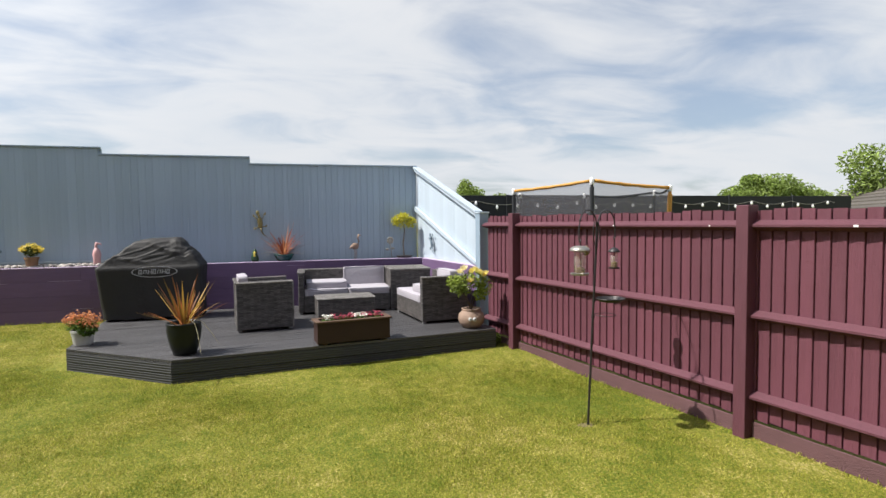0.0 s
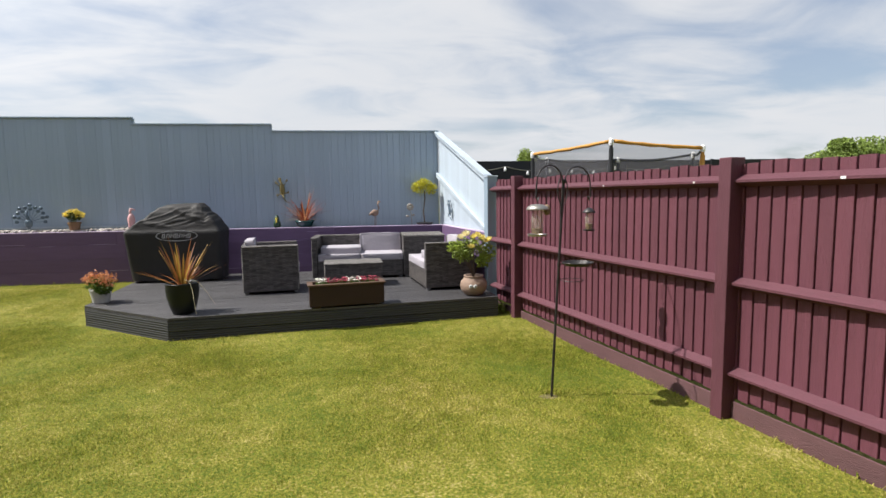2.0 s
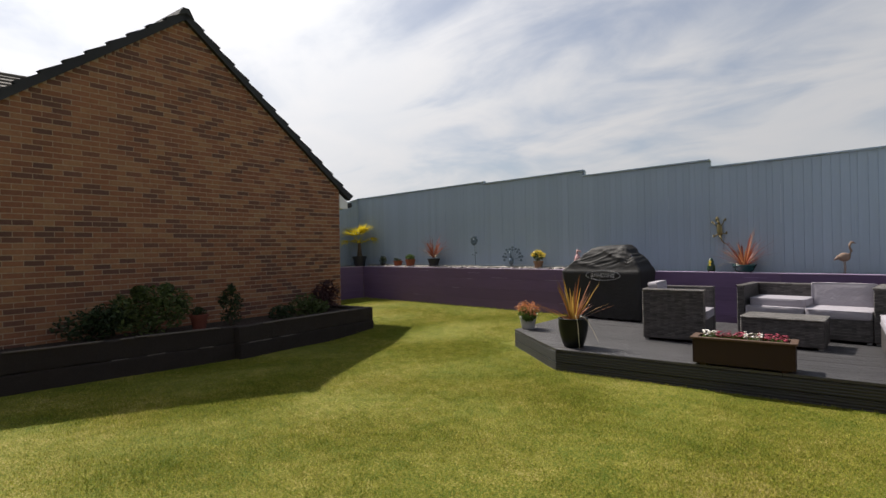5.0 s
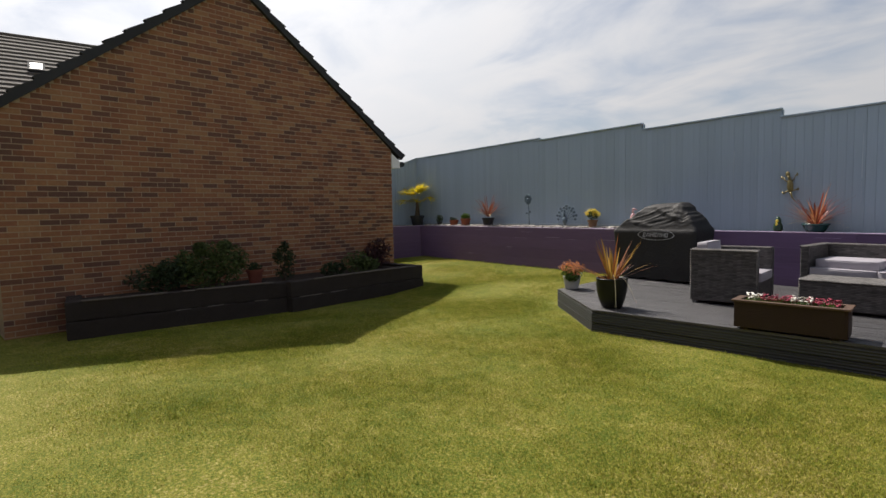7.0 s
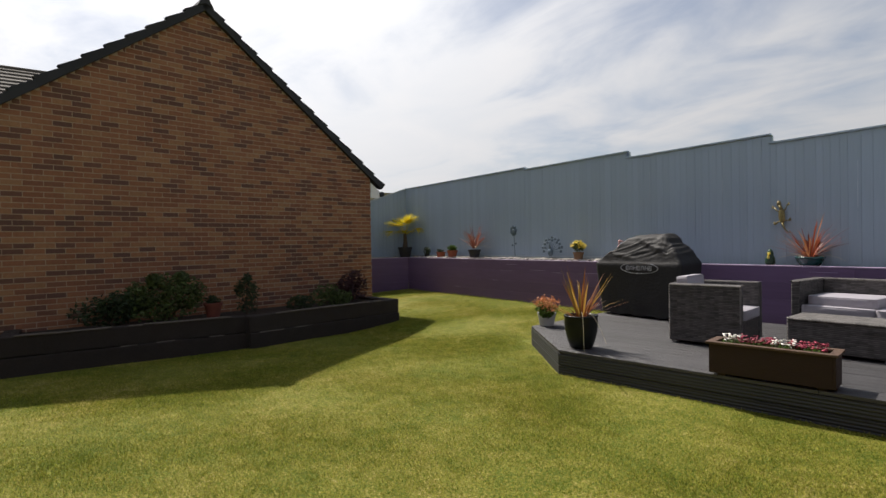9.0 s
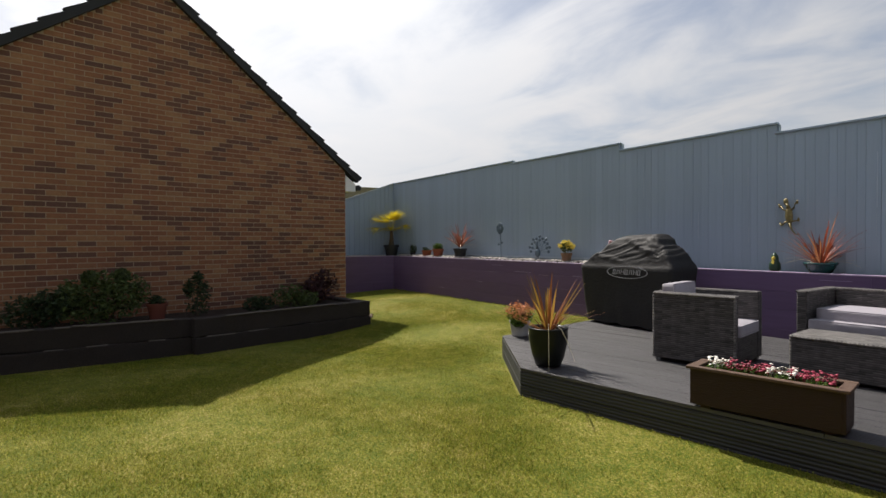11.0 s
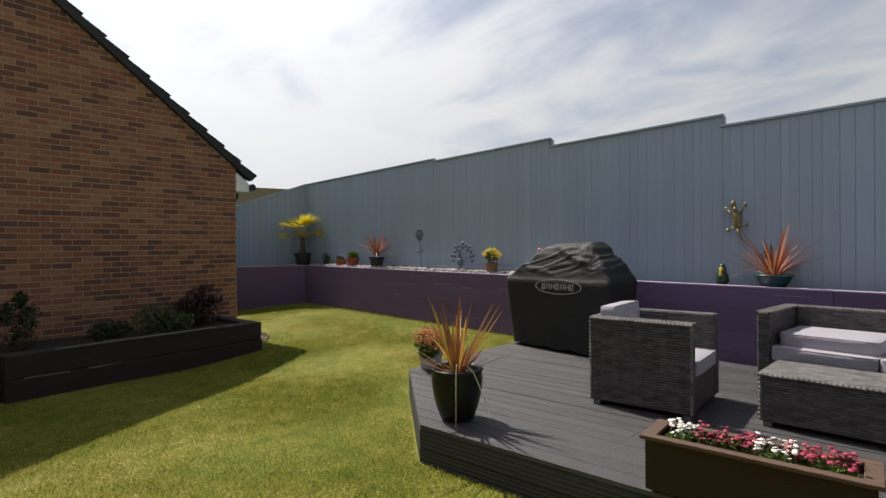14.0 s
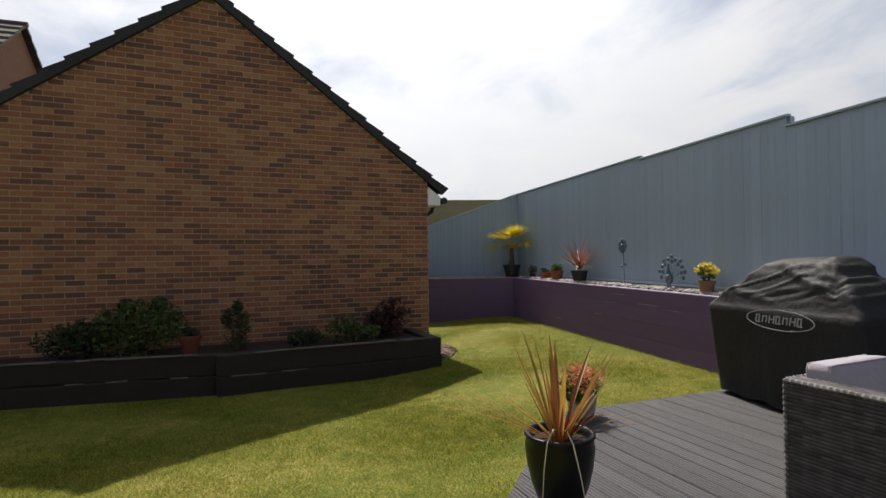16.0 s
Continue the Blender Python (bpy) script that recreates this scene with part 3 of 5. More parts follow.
def blue_top(s):
    x = -10.25 + s
    if x > -0.415:
        return 2.715
    if x > -2.737:
        return 2.835
    return 2.945 if x > -5.3 else 2.985


blue, ln = board_fence("fence_blue_1", ((-10.25, 9.99), (2.56, 9.905)), 0.112, 0.8, blue_top, M_BLUE, "tall blue-grey painted board fence with stepped top")
for a, b in ((-10.25, -5.3), (-5.3, -2.737), (-2.737, -0.415), (-0.415, 2.56)):
    h = blue_top((a + b) / 2 + 10.25)
    part("cap_strip", box((a + 10.25, -0.035, h - 0.004), (b + 10.25 + 0.03, 0.03, h + 0.022), 0.004), M_BLUE, blue)
    part("end_post", box((b + 10.25 - 0.14, 0.023, 0.8), (b + 10.25 + 0.028, 0.075, h)), M_BLUE, blue)
part("base_batten", box((0.3, -0.05, 1.075), (7.7, -0.022, 1.10), 0.004), M_PALE, blue, "pale batten along the foot")


rs = random.Random(19)
# thin pale strips stand in for daylight coming through the board gaps
for k in range(34):
    x, z, h = 0.112 * rs.randint(30, 112) + rs.uniform(-0.01, 0.01), rs.uniform(1.3, 2.2), rs.uniform(0.15, 0.6)
    part("paint_run", box((x, -0.0150, z), (x + rs.uniform(0.003, 0.006), -0.0125, z + h), 0.0008), M_PALE, blue, "pale strip standing for light through a joint")


def left_top(s):
    return 3.0 - 0.355 * max(0, 3.32 - s) if s > 0.6 else 2.03


blue2, ln = board_fence("fence_blue_2", ((-10.78, 6.72), (-10.25, 9.99)), 0.112, 0.8, left_top, M_BLUE, "blue-grey painted board fence with sloping top")
a, b = (0.6, left_top(0.61)), (3.31, left_top(3.31))
part("cap_strip", prism([(a[0], a[1] - 0.01), (b[0], b[1] - 0.01), (b[0], b[1] + 0.025), (a[0], a[1] + 0.025)], -0.04, 0.03, axis=1), M_PALE, blue2)

# pale sloping fence beside the deck
P0, P1 = (2.60, 9.90), (3.03, 7.42)
SL = math.hypot(P1[0] - P0[0], P1[1] - P0[1])


def pale_top(s):
    return 2.69 - (2.69 - 1.80) * s / SL


pale, ln = board_fence("fence_pale", (P0, P1), 0.105, 0.85, lambda s: pale_top(s) - 0.03, M_PALE, "pale blue-white painted fence with sloping rails")
for off, hgt, d in ((0.0, 0.05, 0.05), (-0.72, 0.075, 0.05)):
    poly = [(0.02, pale_top(0.02) + off - hgt), (SL - 0.04, pale_top(SL) + off - hgt), (SL - 0.04, pale_top(SL) + off), (0.02, pale_top(0) + off)]
    if off:
        poly = [(max(0.02, x), max(z, 1.03)) for x, z in poly]
    part("sloping_rail", prism(poly, -0.019 - d, -0.019, axis=1), M_PALE, pale)
part("cap", prism([(0.0, pale_top(0)), (SL, pale_top(SL)), (SL, pale_top(SL) + 0.028), (0.0, pale_top(0) + 0.028)], -0.09, 0.03, axis=1), M_PALE, pale)
M_BLUEPOST = mat("blue_grey_post", (0.24, 0.31, 0.38), 0.6, 0.1, 6, 0.25, 40, stretch=(4, 4, 0.6))
post = thing("fence_post_blue", pose(3.03, 7.35, 0, 0, 0, 9), "blue-grey painted square fence post beside the deck", "post", kind="structure")
part("post", box((-0.075, -0.07, -0.1), (0.07, 0.07, 1.79), 0.006), M_BLUEPOST, post)
part("cap", box((-0.085, -0.08, 1.79), (0.08, 0.08, 1.812), 0.004), M_PALE, post)

# maroon fence: posts, three arris rails, boards behind, gravel board
F0, F1 = Vector((3.03, 7.24, 0)), Vector((5.90, -5.90, 0))
FD = (F1 - F0).normalized()
FANG = math.atan2(FD.y, FD.x)
fence = thing("fence_maroon", Matrix.Translation(F0) @ Matrix.Rotation(FANG, 4, "Z"), "maroon-painted closeboard garden fence with rails and posts", "fence", kind="structure")
FL = (F1 - F0).length
POSTS = [0.78, 3.93, 7.08, 10.23]
me = mesh_of("board", prism([(0, 0.004), (0.0945, 0.004), (0.0945, -0.022), (0.091, -0.025), (0, -0.013)], 0, 1), M_MAROON)
k = 0.0
while k < FL:
    if k:
        part("board", me, M_MAROON, fence, m=Matrix.Translation((k, 0.045, 0.112 + random.uniform(-0.008, 0.008))) @ Matrix.Diagonal((1, 1, 1.625 + random.uniform(-0.004, 0.010), 1)))
    k += 0.1
part("backing", box((0, 0.056, 0.10), (FL, 0.068, 1.72)), M_MAROON_POST, fence)
ends = [0.0] + POSTS + [FL]
for a, b in zip(ends, ends[1:]):
    a0, b0 = a + (0.05 if a else 0), b - 0.05
    for z in (0.305, 0.935, 1.628):
        part("rail", prism([(-0.045, z - 0.020), (-0.045, z - 0.004), (0.024, z + 0.032), (0.024, z - 0.050)], a0, b0, axis=0), M_MAROON_POST, fence)
    part("gravel_board", box((a0, 0.0, -0.15), (b0, 0.012, 0.096), 0.004), M_GRAVELBOARD, fence)
for s, ln in ((4.66, 0.028), (2.55, 0.010), (3.62, 0.012)):
    part("paint_chip", box((s, -0.0475, 1.609), (s + ln, -0.0448, 1.623), 0.0005), M_PVC, fence, "bare pale patch on the rail")
for s in POSTS:
    part("post", box((s - 0.05, -0.085, -0.15), (s + 0.05, 0.04, 1.775), 0.006), M_MAROON_POST, fence)

# ---- garage with a brick gable ----
HOUSE = pose(-6.2, 3.74, 0, 0, 0, 9.3)
HALF, EAVE, RIDGE, PITCH = 3.265, 2.52, 5.36, 0.757
house = thing("garage", HOUSE, "brown brick garage with a dark tiled gable roof", "building")
wall_top = RIDGE - 0.15


def roof_line(u):
    return wall_top - PITCH * abs(u)


gable = [(-HALF, -0.25), (HALF, -0.25), (HALF, roof_line(HALF)), (0, wall_top), (-HALF, roof_line(HALF))]
part("gable_wall", prism([(u, z) for u, z in gable], -0.22, -0.006, axis=0), M_MORTAR, house)
part("side_wall", box((-7.0, HALF - 0.2, -0.25), (-0.22, HALF, EAVE)), M_MORTAR, house)
part("side_wall", box((-7.0, -HALF, -0.25), (-0.22, -HALF + 0.2, EAVE)), M_MORTAR, house)
part("back_wall", prism(gable, -7.2, -7.0, axis=0), M_MORTAR, house)
TIP = HALF + 0.30
for sgn in (-1, 1):
    slab = [(0, RIDGE - 0.03), (sgn * TIP, RIDGE - 0.03 - PITCH * TIP), (sgn * TIP, RIDGE - 0.09 - PITCH * TIP), (0, RIDGE - 0.09)]
    part("roof_slope", prism(slab, -7.25, -0.03, axis=0), M_VERGE, house)
    ca = math.atan(PITCH)
    sl = TIP / math.cos(ca)
    n = 13
    for i in range(n):
        s0, s1 = sl - (i + 1) * sl / n, sl - i * sl / n
        def at(s, h):
            return (sgn * (s * math.cos(ca) + h * math.sin(ca)), RIDGE - 0.055 - s * math.sin(ca) + h * math.cos(ca))
        poly = [at(s0, -0.085), at(s1, -0.085), at(s1 + 0.02, 0.055), at(s0, 0.012)]
        part("verge_tile", prism(poly, -0.035, 0.065 + 0.0015 * (i % 2), axis=0), M_VERGE, house)
    part("eaves_box", prism([(sgn * (HALF - 0.0), 2.36), (sgn * (HALF + 0.22), 2.36), (sgn * (HALF + 0.22), 2.50), (sgn * HALF, 2.66)], -0.20, 0.02, axis=0), M_PVC, house, "white plastic eaves box end")
    part("soffit", box((-7.0, min(sgn * HALF, sgn * (HALF + 0.22)), 2.36), (-0.2, max(sgn * HALF, sgn * (HALF + 0.22)), 2.40)), M_PVC, house)
    part("gutter", tube([(-7.0, sgn * (HALF + 0.29), 2.44), (0.03, sgn * (HALF + 0.29), 2.44)], 0.055, 10), M_BLACKPVC, house, "black plastic gutter")
    part("downpipe", tube([(-0.45, sgn * (HALF + 0.28), 2.40), (-0.45, sgn * (HALF + 0.26), 2.30), (-0.45, sgn * (HALF + 0.08), 2.18), (-0.45, sgn * (HALF + 0.05), 2.05), (-0.45, sgn * (HALF + 0.05), 0.0)], 0.034, 10), M_BLACKPVC, house, "black plastic downpipe")
part("ridge_cap", prism([(-0.13, RIDGE - 0.12), (-0.05, RIDGE + 0.02), (0.05, RIDGE + 0.02), (0.13, RIDGE - 0.12), (0.0, RIDGE - 0.06)], -7.2, 0.085, axis=0), M_VERGE, house)

# timber sleepers round a planting bed at the garage
def rough_beam(a, b, seed):
    """A worn beam: edges broken, faces uneven."""
    bm = box(a, b, 0.014)
    bmesh.ops.subdivide_edges(bm, edges=[e for e in bm.edges if e.calc_length() > 0.5], cuts=44, use_grid_fill=True)
    off = Vector((seed * 3.7, seed * 1.3, 0))
    for v in bm.verts:
        q = v.co + off
        v.co += Vector((0, noise.noise(q * 5) * 0.010 + noise.noise(q * 23) * 0.005, noise.noise(q * 4 + Vector((9, 0, 0))) * 0.009 + noise.noise(q * 19) * 0.005))
    return bm



bedthing = thing("sleeper_bed", pose(0, 0, 0), "raised bed edged with old dark timber sleepers", "raised bed")
for p, q in (((-5.06, 1.15), (-5.06, 3.98)), ((-4.94, 4.0), (-5.50, 6.86))):
    p, q = Vector((*p, 0)), Vector((*q, 0))
    ln = (q - p).length
    for k in range(2):
        off = 0.015 * (1 - k) + random.uniform(-0.008, 0.008)
        part("sleeper", rough_beam((0, -off - 0.0, -0.12 + k * 0.252), (ln, 0.2, 0.126 + k * 0.252), ln + k), M_SLEEPER, bedthing,
             m=Matrix.Translation(p) @ Matrix.Rotation(math.atan2(q.y - p.y, q.x - p.x), 4, "Z"))
for p, q in (((-6.35, 1.2), (-5.06, 1.15)), ((-5.50, 6.86), (-6.62, 6.68))):
    p, q = Vector((*p, 0)), Vector((*q, 0))
    for k in range(2):
        part("sleeper", box((0.0, 0.003, -0.12 + k * 0.252), ((q - p).length - 0.01, 0.18, 0.126 + k * 0.252), 0.012), M_SLEEPER, bedthing,
             m=Matrix.Translation(p) @ Matrix.Rotation(math.atan2(q.y - p.y, q.x - p.x), 4, "Z"))
M_WORN = mat("bleached_wood", (0.15, 0.13, 0.11), 0.9, 0.4, 20, 0.6, 60)
rs = random.Random(27)
for p, q in (((-5.06, 1.15), (-5.06, 3.98)), ((-4.94, 4.0), (-5.50, 6.86))):
    p, q = Vector((*p, 0)), Vector((*q, 0))
    ln = (q - p).length
    for z, n in ((0.386, 18), (0.127, 3)):
        for k in range(n):
            x, w = rs.uniform(0.02, ln - 0.5), rs.uniform(0.08, 0.42)
            part("worn_edge", rough_beam((x, -0.013, z - 0.012), (x + w + 0.06, 0.022, z + 0.008), k + z), M_WORN, bedthing, "bleached broken edge",
                 m=Matrix.Translation(p) @ Matrix.Rotation(math.atan2(q.y - p.y, q.x - p.x), 4, "Z"))
part("soil", prism([(-5.15, 1.25), (-5.15, 4.0), (-5.65, 6.7), (-6.55, 6.65), (-5.8, 1.3)], -0.1, 0.33), M_SOIL, bedthing)


def bush(name, x, y, z, blobs, count, size, material, label, seed, category="shrub"):
    rng = random.Random(seed)
    t = thing(name, pose(x, y, z), label, category)
    bm = bmesh.new()
    for c, r in blobs:
        put_tube(bm, [(0, 0, -0.02), (c[0] * 0.5, c[1] * 0.5, c[2] * 0.5), c], [0.012, 0.008, 0.004], 5)
    part("stems", bm, M_BARK, t)
    part("leaves", leaf_mesh("leaves", material, rng, blobs, count, size), material, t)
    return t


bush("shrub", -5.55, 2.35, 0.33, [((0, -0.1, 0.22), (0.2, 0.42, 0.22)), ((0.02, 0.12, 0.28), (0.18, 0.3, 0.22))], 1100, 0.036, M_DARKLEAF, "dark green leafy shrub against the brick wall", 3)
bush("shrub", -5.60, 3.02, 0.33, [((0, -0.32, 0.36), (0.22, 0.22, 0.26)), ((0.05, 0.0, 0.46), (0.24, 0.26, 0.26)), ((0.05, 0.3, 0.40), (0.22, 0.24, 0.26)), ((0.1, -0.1, 0.2), (0.2, 0.5, 0.2)), ((0.0, -0.16, 0.60), (0.1, 0.1, 0.1)), ((0.0, 0.2, 0.62), (0.1, 0.1, 0.1))], 3000, 0.036, M_SHADELEAF, "bushy green shrub in the sleeper bed", 4)
bush("shrub", -5.75, 5.55, 0.33, [((0, 0, 0.2), (0.16, 0.3, 0.2)), ((0, 0.25, 0.14), (0.14, 0.25, 0.14))], 700, 0.036, M_SHADELEAF, "small green shrub in the sleeper bed", 5)
bush("shrub", -6.15, 6.25, 0.33, [((0, 0, 0.3), (0.2, 0.32, 0.32)), ((0.05, -0.2, 0.2), (0.18, 0.22, 0.2))], 800, 0.045, M_REDLEAF, "dark purple-leaved shrub at the garage corner", 6)
bush("shrub", -5.55, 5.0, 0.33, [((0, 0, 0.12), (0.12, 0.25, 0.14))], 350, 0.035, M_DARKLEAF, "low dark plant in the sleeper bed", 8)
rng = random.Random(12)
bush("shrub", -5.58, 4.15, 0.33, [((0, 0, 0.16), (0.12, 0.17, 0.16)), ((0.02, 0.08, 0.36), (0.09, 0.12, 0.16)), ((0.0, -0.10, 0.42), (0.07, 0.09, 0.14)), ((0.0, 0.0, 0.56), (0.05, 0.07, 0.10))], 460, 0.034, M_DARKLEAF, "tall thin leafy plant in the sleeper bed", 14)
t = thing("flower_pot", pose(-5.45, 3.62, 0.33), "dark red pot standing in the sleeper bed", "pot")
part("pot", lathe([(0.085, 0), (0.12, 0.2), (0.135, 0.2), (0.135, 0.24), (0.115, 0.24), (0.11, 0.2)], 20), M_REDPOT, t, smooth=False)
part("leaves", leaf_mesh("leaves", M_DARKLEAF, rng, [((0, 0, 0.28), (0.11, 0.11, 0.07))], 120, 0.03), M_DARKLEAF, t)
bush("weeds", 3.02, 6.80, 0.0, [((0, 0, 0.07), (0.09, 0.12, 0.08))], 180, 0.025, M_ROSELEAF, "pale green weeds between deck and fence", 9, "weeds")
# pebbles by the garage corner
def stones(name, count, place, size, label, seed, material=None):
    rng = random.Random(seed)
    verts, faces = [], []
    tmpl = bmesh.new()
    bmesh.ops.create_icosphere(tmpl, subdivisions=1, radius=1)
    tv = [v.co.copy() for v in tmpl.verts]
    tf = [tuple(v.index for v in f.verts) for f in tmpl.faces]
    tmpl.free()
    for k in range(count):
        p = place(rng)
        s = Vector((rng.uniform(0.7, 1.5), rng.uniform(0.7, 1.3), rng.uniform(0.45, 0.8))) * size * rng.uniform(0.6, 1.4)
        r = Matrix.Rotation(rng.uniform(0, 6.28), 3, "Z")
        i = len(verts)
        verts += [tuple(Vector(p) + r @ Vector((v.x * s.x, v.y * s.y, v.z * s.z))) for v in tv]
        faces += [tuple(a + i for a in f) for f in tf]
    me = bpy.data.meshes.new(name)
    me.from_pydata(verts, [], faces)
    me.materials.append(material or M_PEBBLE)
    me.polygons.foreach_set("use_smooth", [True] * len(faces))
    return tagged(new(name, me), label, "stones", kind="stuff")


stones("pebbles", 2000, lambda r: (r.uniform(-9.4, -2.3), r.uniform(9.62, 9.88), 1.012 + r.uniform(0, 0.03)), 0.034, "loose grey and buff stones in the raised bed", 21)
stones("pebbles", 500, lambda r: (r.uniform(-10.5, -9.75), r.uniform(7.6, 9.7), 1.0 + r.uniform(0, 0.02)), 0.024, "loose grey and buff stones in the raised bed", 22)


def spill(r):
    a, d = r.uniform(-0.3, 2.2), r.random() ** 0.7 * 0.75
    x, y = -6.6 + d * math.cos(a) * 0.9, 6.95 + d * math.sin(a) * 0.5
    return (x, y, ground_z(x, y) + 0.012)


stones("gravel", 320, spill, 0.026, "brown gravel spilled at the garage corner", 23, M_GRAVEL)

# ---- rattan furniture on the deck ----
def soft_box(a, b, bev, puff=0.007, seed=0):
    """A cushion: a bevelled block with swollen faces and creases."""
    bm = bmesh.new()
    n = 10
    put_box(bm, a, b)
    bmesh.ops.subdivide_edges(bm, edges=bm.edges[:], cuts=n, use_grid_fill=True)
    c = (Vector(a) + Vector(b)) / 2
    h = (Vector(b) - Vector(a)) / 2
    for v in bm.verts:
        d = v.co - c
        f = [min(1.0, abs(d[i]) / h[i]) for i in range(3)]
        for i in range(3):
            j, k = (i + 1) % 3, (i + 2) % 3
            if f[i] > 0.99:
                v.co[i] += math.copysign(puff * (1 - f[j] ** 4) * (1 - f[k] ** 4) + 0.005 * noise.noise((v.co * 9) + Vector((seed, 0, 0))), d[i])
        near = sum(1 for q in f if q > 0.9)
        if near >= 2:
            for i in range(3):
                if f[i] > 0.9:
                    v.co[i] -= math.copysign(bev * (0.35 if near == 2 else 0.55), d[i])
    return bm


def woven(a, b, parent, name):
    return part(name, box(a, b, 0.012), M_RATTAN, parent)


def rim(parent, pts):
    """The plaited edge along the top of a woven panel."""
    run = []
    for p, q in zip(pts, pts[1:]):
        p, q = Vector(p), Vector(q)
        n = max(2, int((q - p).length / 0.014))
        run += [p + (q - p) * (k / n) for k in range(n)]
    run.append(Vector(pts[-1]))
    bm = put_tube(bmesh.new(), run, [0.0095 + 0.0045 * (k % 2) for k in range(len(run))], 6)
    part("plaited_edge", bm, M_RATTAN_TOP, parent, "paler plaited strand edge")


def feet(parent, spots, z=0.0):
    for x, y in spots:
        part("foot", box((x - 0.025, y - 0.025, z), (x + 0.025, y + 0.025, z + 0.03), 0.003), M_FOOT, parent)


# armchair, local x to its front, y to its left
chair = thing("rattan_armchair", pose(-0.345, 7.285, DECK_Z, 0, 0, 9.5), "grey woven rattan armchair with lilac-grey cushions on the deck", "chair", "rattan garden set")
W, D, H = 0.73, 0.72, 0.655
woven((0, 0, 0.03), (D, 0.085, H), chair, "arm")
woven((0, W - 0.085, 0.03), (D, W, H), chair, "arm")
woven((0, 0.087, 0.03), (0.085, W - 0.087, H - 0.003), chair, "backrest")
woven((0.087, 0.087, 0.03), (D - 0.005, W - 0.087, 0.29), chair, "seat_base")
rim(chair, [(0, 0.0, H - 0.012), (D, 0.0, H - 0.012)])
rim(chair, [(D, W, H - 0.012), (0, W, H - 0.012), (0, 0, H - 0.012)])
rim(chair, [(0.085, 0.085, H - 0.008), (D, 0.085, H - 0.008)])
for x, y in ((0.004, 0.004), (D - 0.004, 0.004), (D - 0.004, W - 0.004)):
    rim(chair, [(x, y, 0.035), (x, y, H - 0.015)])
feet(chair, [(0.04, 0.04), (0.04, W - 0.04), (D - 0.04, 0.04), (D - 0.04, W - 0.04)])
part("seat_cushion", soft_box((0.13, 0.095, 0.29), (D + 0.01, W - 0.095, 0.385), 0.011, seed=1), M_CUSHION, chair, smooth=True)
part("back_cushion", soft_box((0.088, 0.11, 0.36), (0.20, W - 0.11, 0.715), 0.011, seed=2), M_CUSHION, chair, smooth=True,
     m=pose(0.0, 0, 0.0, 0, -4, 0))

# two-seat sofa against the purple wall, arm at one end
sofa = thing("rattan_sofa", pose(0.41, 8.46, DECK_Z), "grey woven rattan two-seat sofa with lilac-grey cushions", "sofa", "rattan garden set")
L, D = 1.43, 0.75
woven((0, 0, 0.03), (0.09, D, 0.655), sofa, "arm")
woven((0.092, D - 0.09, 0.03), (L, D, 0.652), sofa, "backrest")
woven((0.092, 0.005, 0.03), (L, D - 0.092, 0.29), sofa, "seat_base")
rim(sofa, [(0, 0, 0.645), (0, D, 0.645), (L, D, 0.645)])
rim(sofa, [(0.09, 0, 0.645), (0.09, D - 0.09, 0.645), (L, D - 0.09, 0.645)])
feet(sofa, [(0.04, 0.04), (L - 0.04, 0.04), (0.04, D - 0.04), (L - 0.04, D - 0.04)])
part("seat_cushion", soft_box((0.10, 0.0, 0.29), (0.755, D - 0.10, 0.385), 0.011, seed=3), M_CUSHION, sofa, smooth=True)
part("seat_cushion", soft_box((0.765, 0.0, 0.29), (L - 0.01, D - 0.10, 0.385), 0.011, seed=4), M_CUSHION, sofa, smooth=True)
part("loose_cushion", soft_box((0.13, 0.10, 0.39), (0.75, D - 0.11, 0.485), 0.011, seed=5), M_CUSHION, sofa, "folded-down back cushion lying on the seat", smooth=True)
part("back_cushion", soft_box((0.735, D - 0.24, 0.37), (L - 0.02, D - 0.12, 0.715), 0.011, seed=6), M_CUSHION, sofa, smooth=True, m=pose(0, 0, 0, -4, 0, 0))

corner = thing("rattan_corner_table", pose(1.845, 8.46, DECK_Z), "grey woven rattan corner storage box with flat top", "table", "rattan garden set")
woven((0, 0, 0.03), (0.66, 0.72, 0.64), corner, "body")
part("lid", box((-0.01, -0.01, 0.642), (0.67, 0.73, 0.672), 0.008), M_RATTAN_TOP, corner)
feet(corner, [(0.04, 0.04), (0.62, 0.04), (0.04, 0.68), (0.62, 0.68)])

# seat with one arm along the fence side, local x towards its front
side = thing("rattan_sofa", pose(2.78, 7.27, DECK_Z, 0, 0, 98.5), "grey woven rattan seat with one arm beside the fence", "sofa", "rattan garden set")
L, D = 1.16, 0.70
woven((0, 0, 0.03), (0.09, D, 0.655), side, "arm")
woven((0.092, 0.0, 0.03), (L, 0.09, 0.652), side, "backrest")
woven((0.092, 0.092, 0.03), (L, D - 0.005, 0.29), side, "seat_base")
rim(side, [(0, D, 0.645), (0, 0, 0.645), (L, 0, 0.645)])
feet(side, [(0.04, 0.04), (L - 0.04, 0.04), (0.04, D - 0.04), (L - 0.04, D - 0.04)])
part("seat_cushion", soft_box((0.10, 0.10, 0.29), (L - 0.01, D + 0.0, 0.385), 0.011, seed=7), M_CUSHION, side, smooth=True)
part("back_cushion", soft_box((0.12, 0.10, 0.37), (0.62, 0.22, 0.715), 0.011, seed=8), M_CUSHION, side, smooth=True)
part("loose_cushion", soft_box((0.14, 0.26, 0.39), (0.62, D - 0.08, 0.50), 0.011, seed=9), M_CUSHION, side, smooth=True)

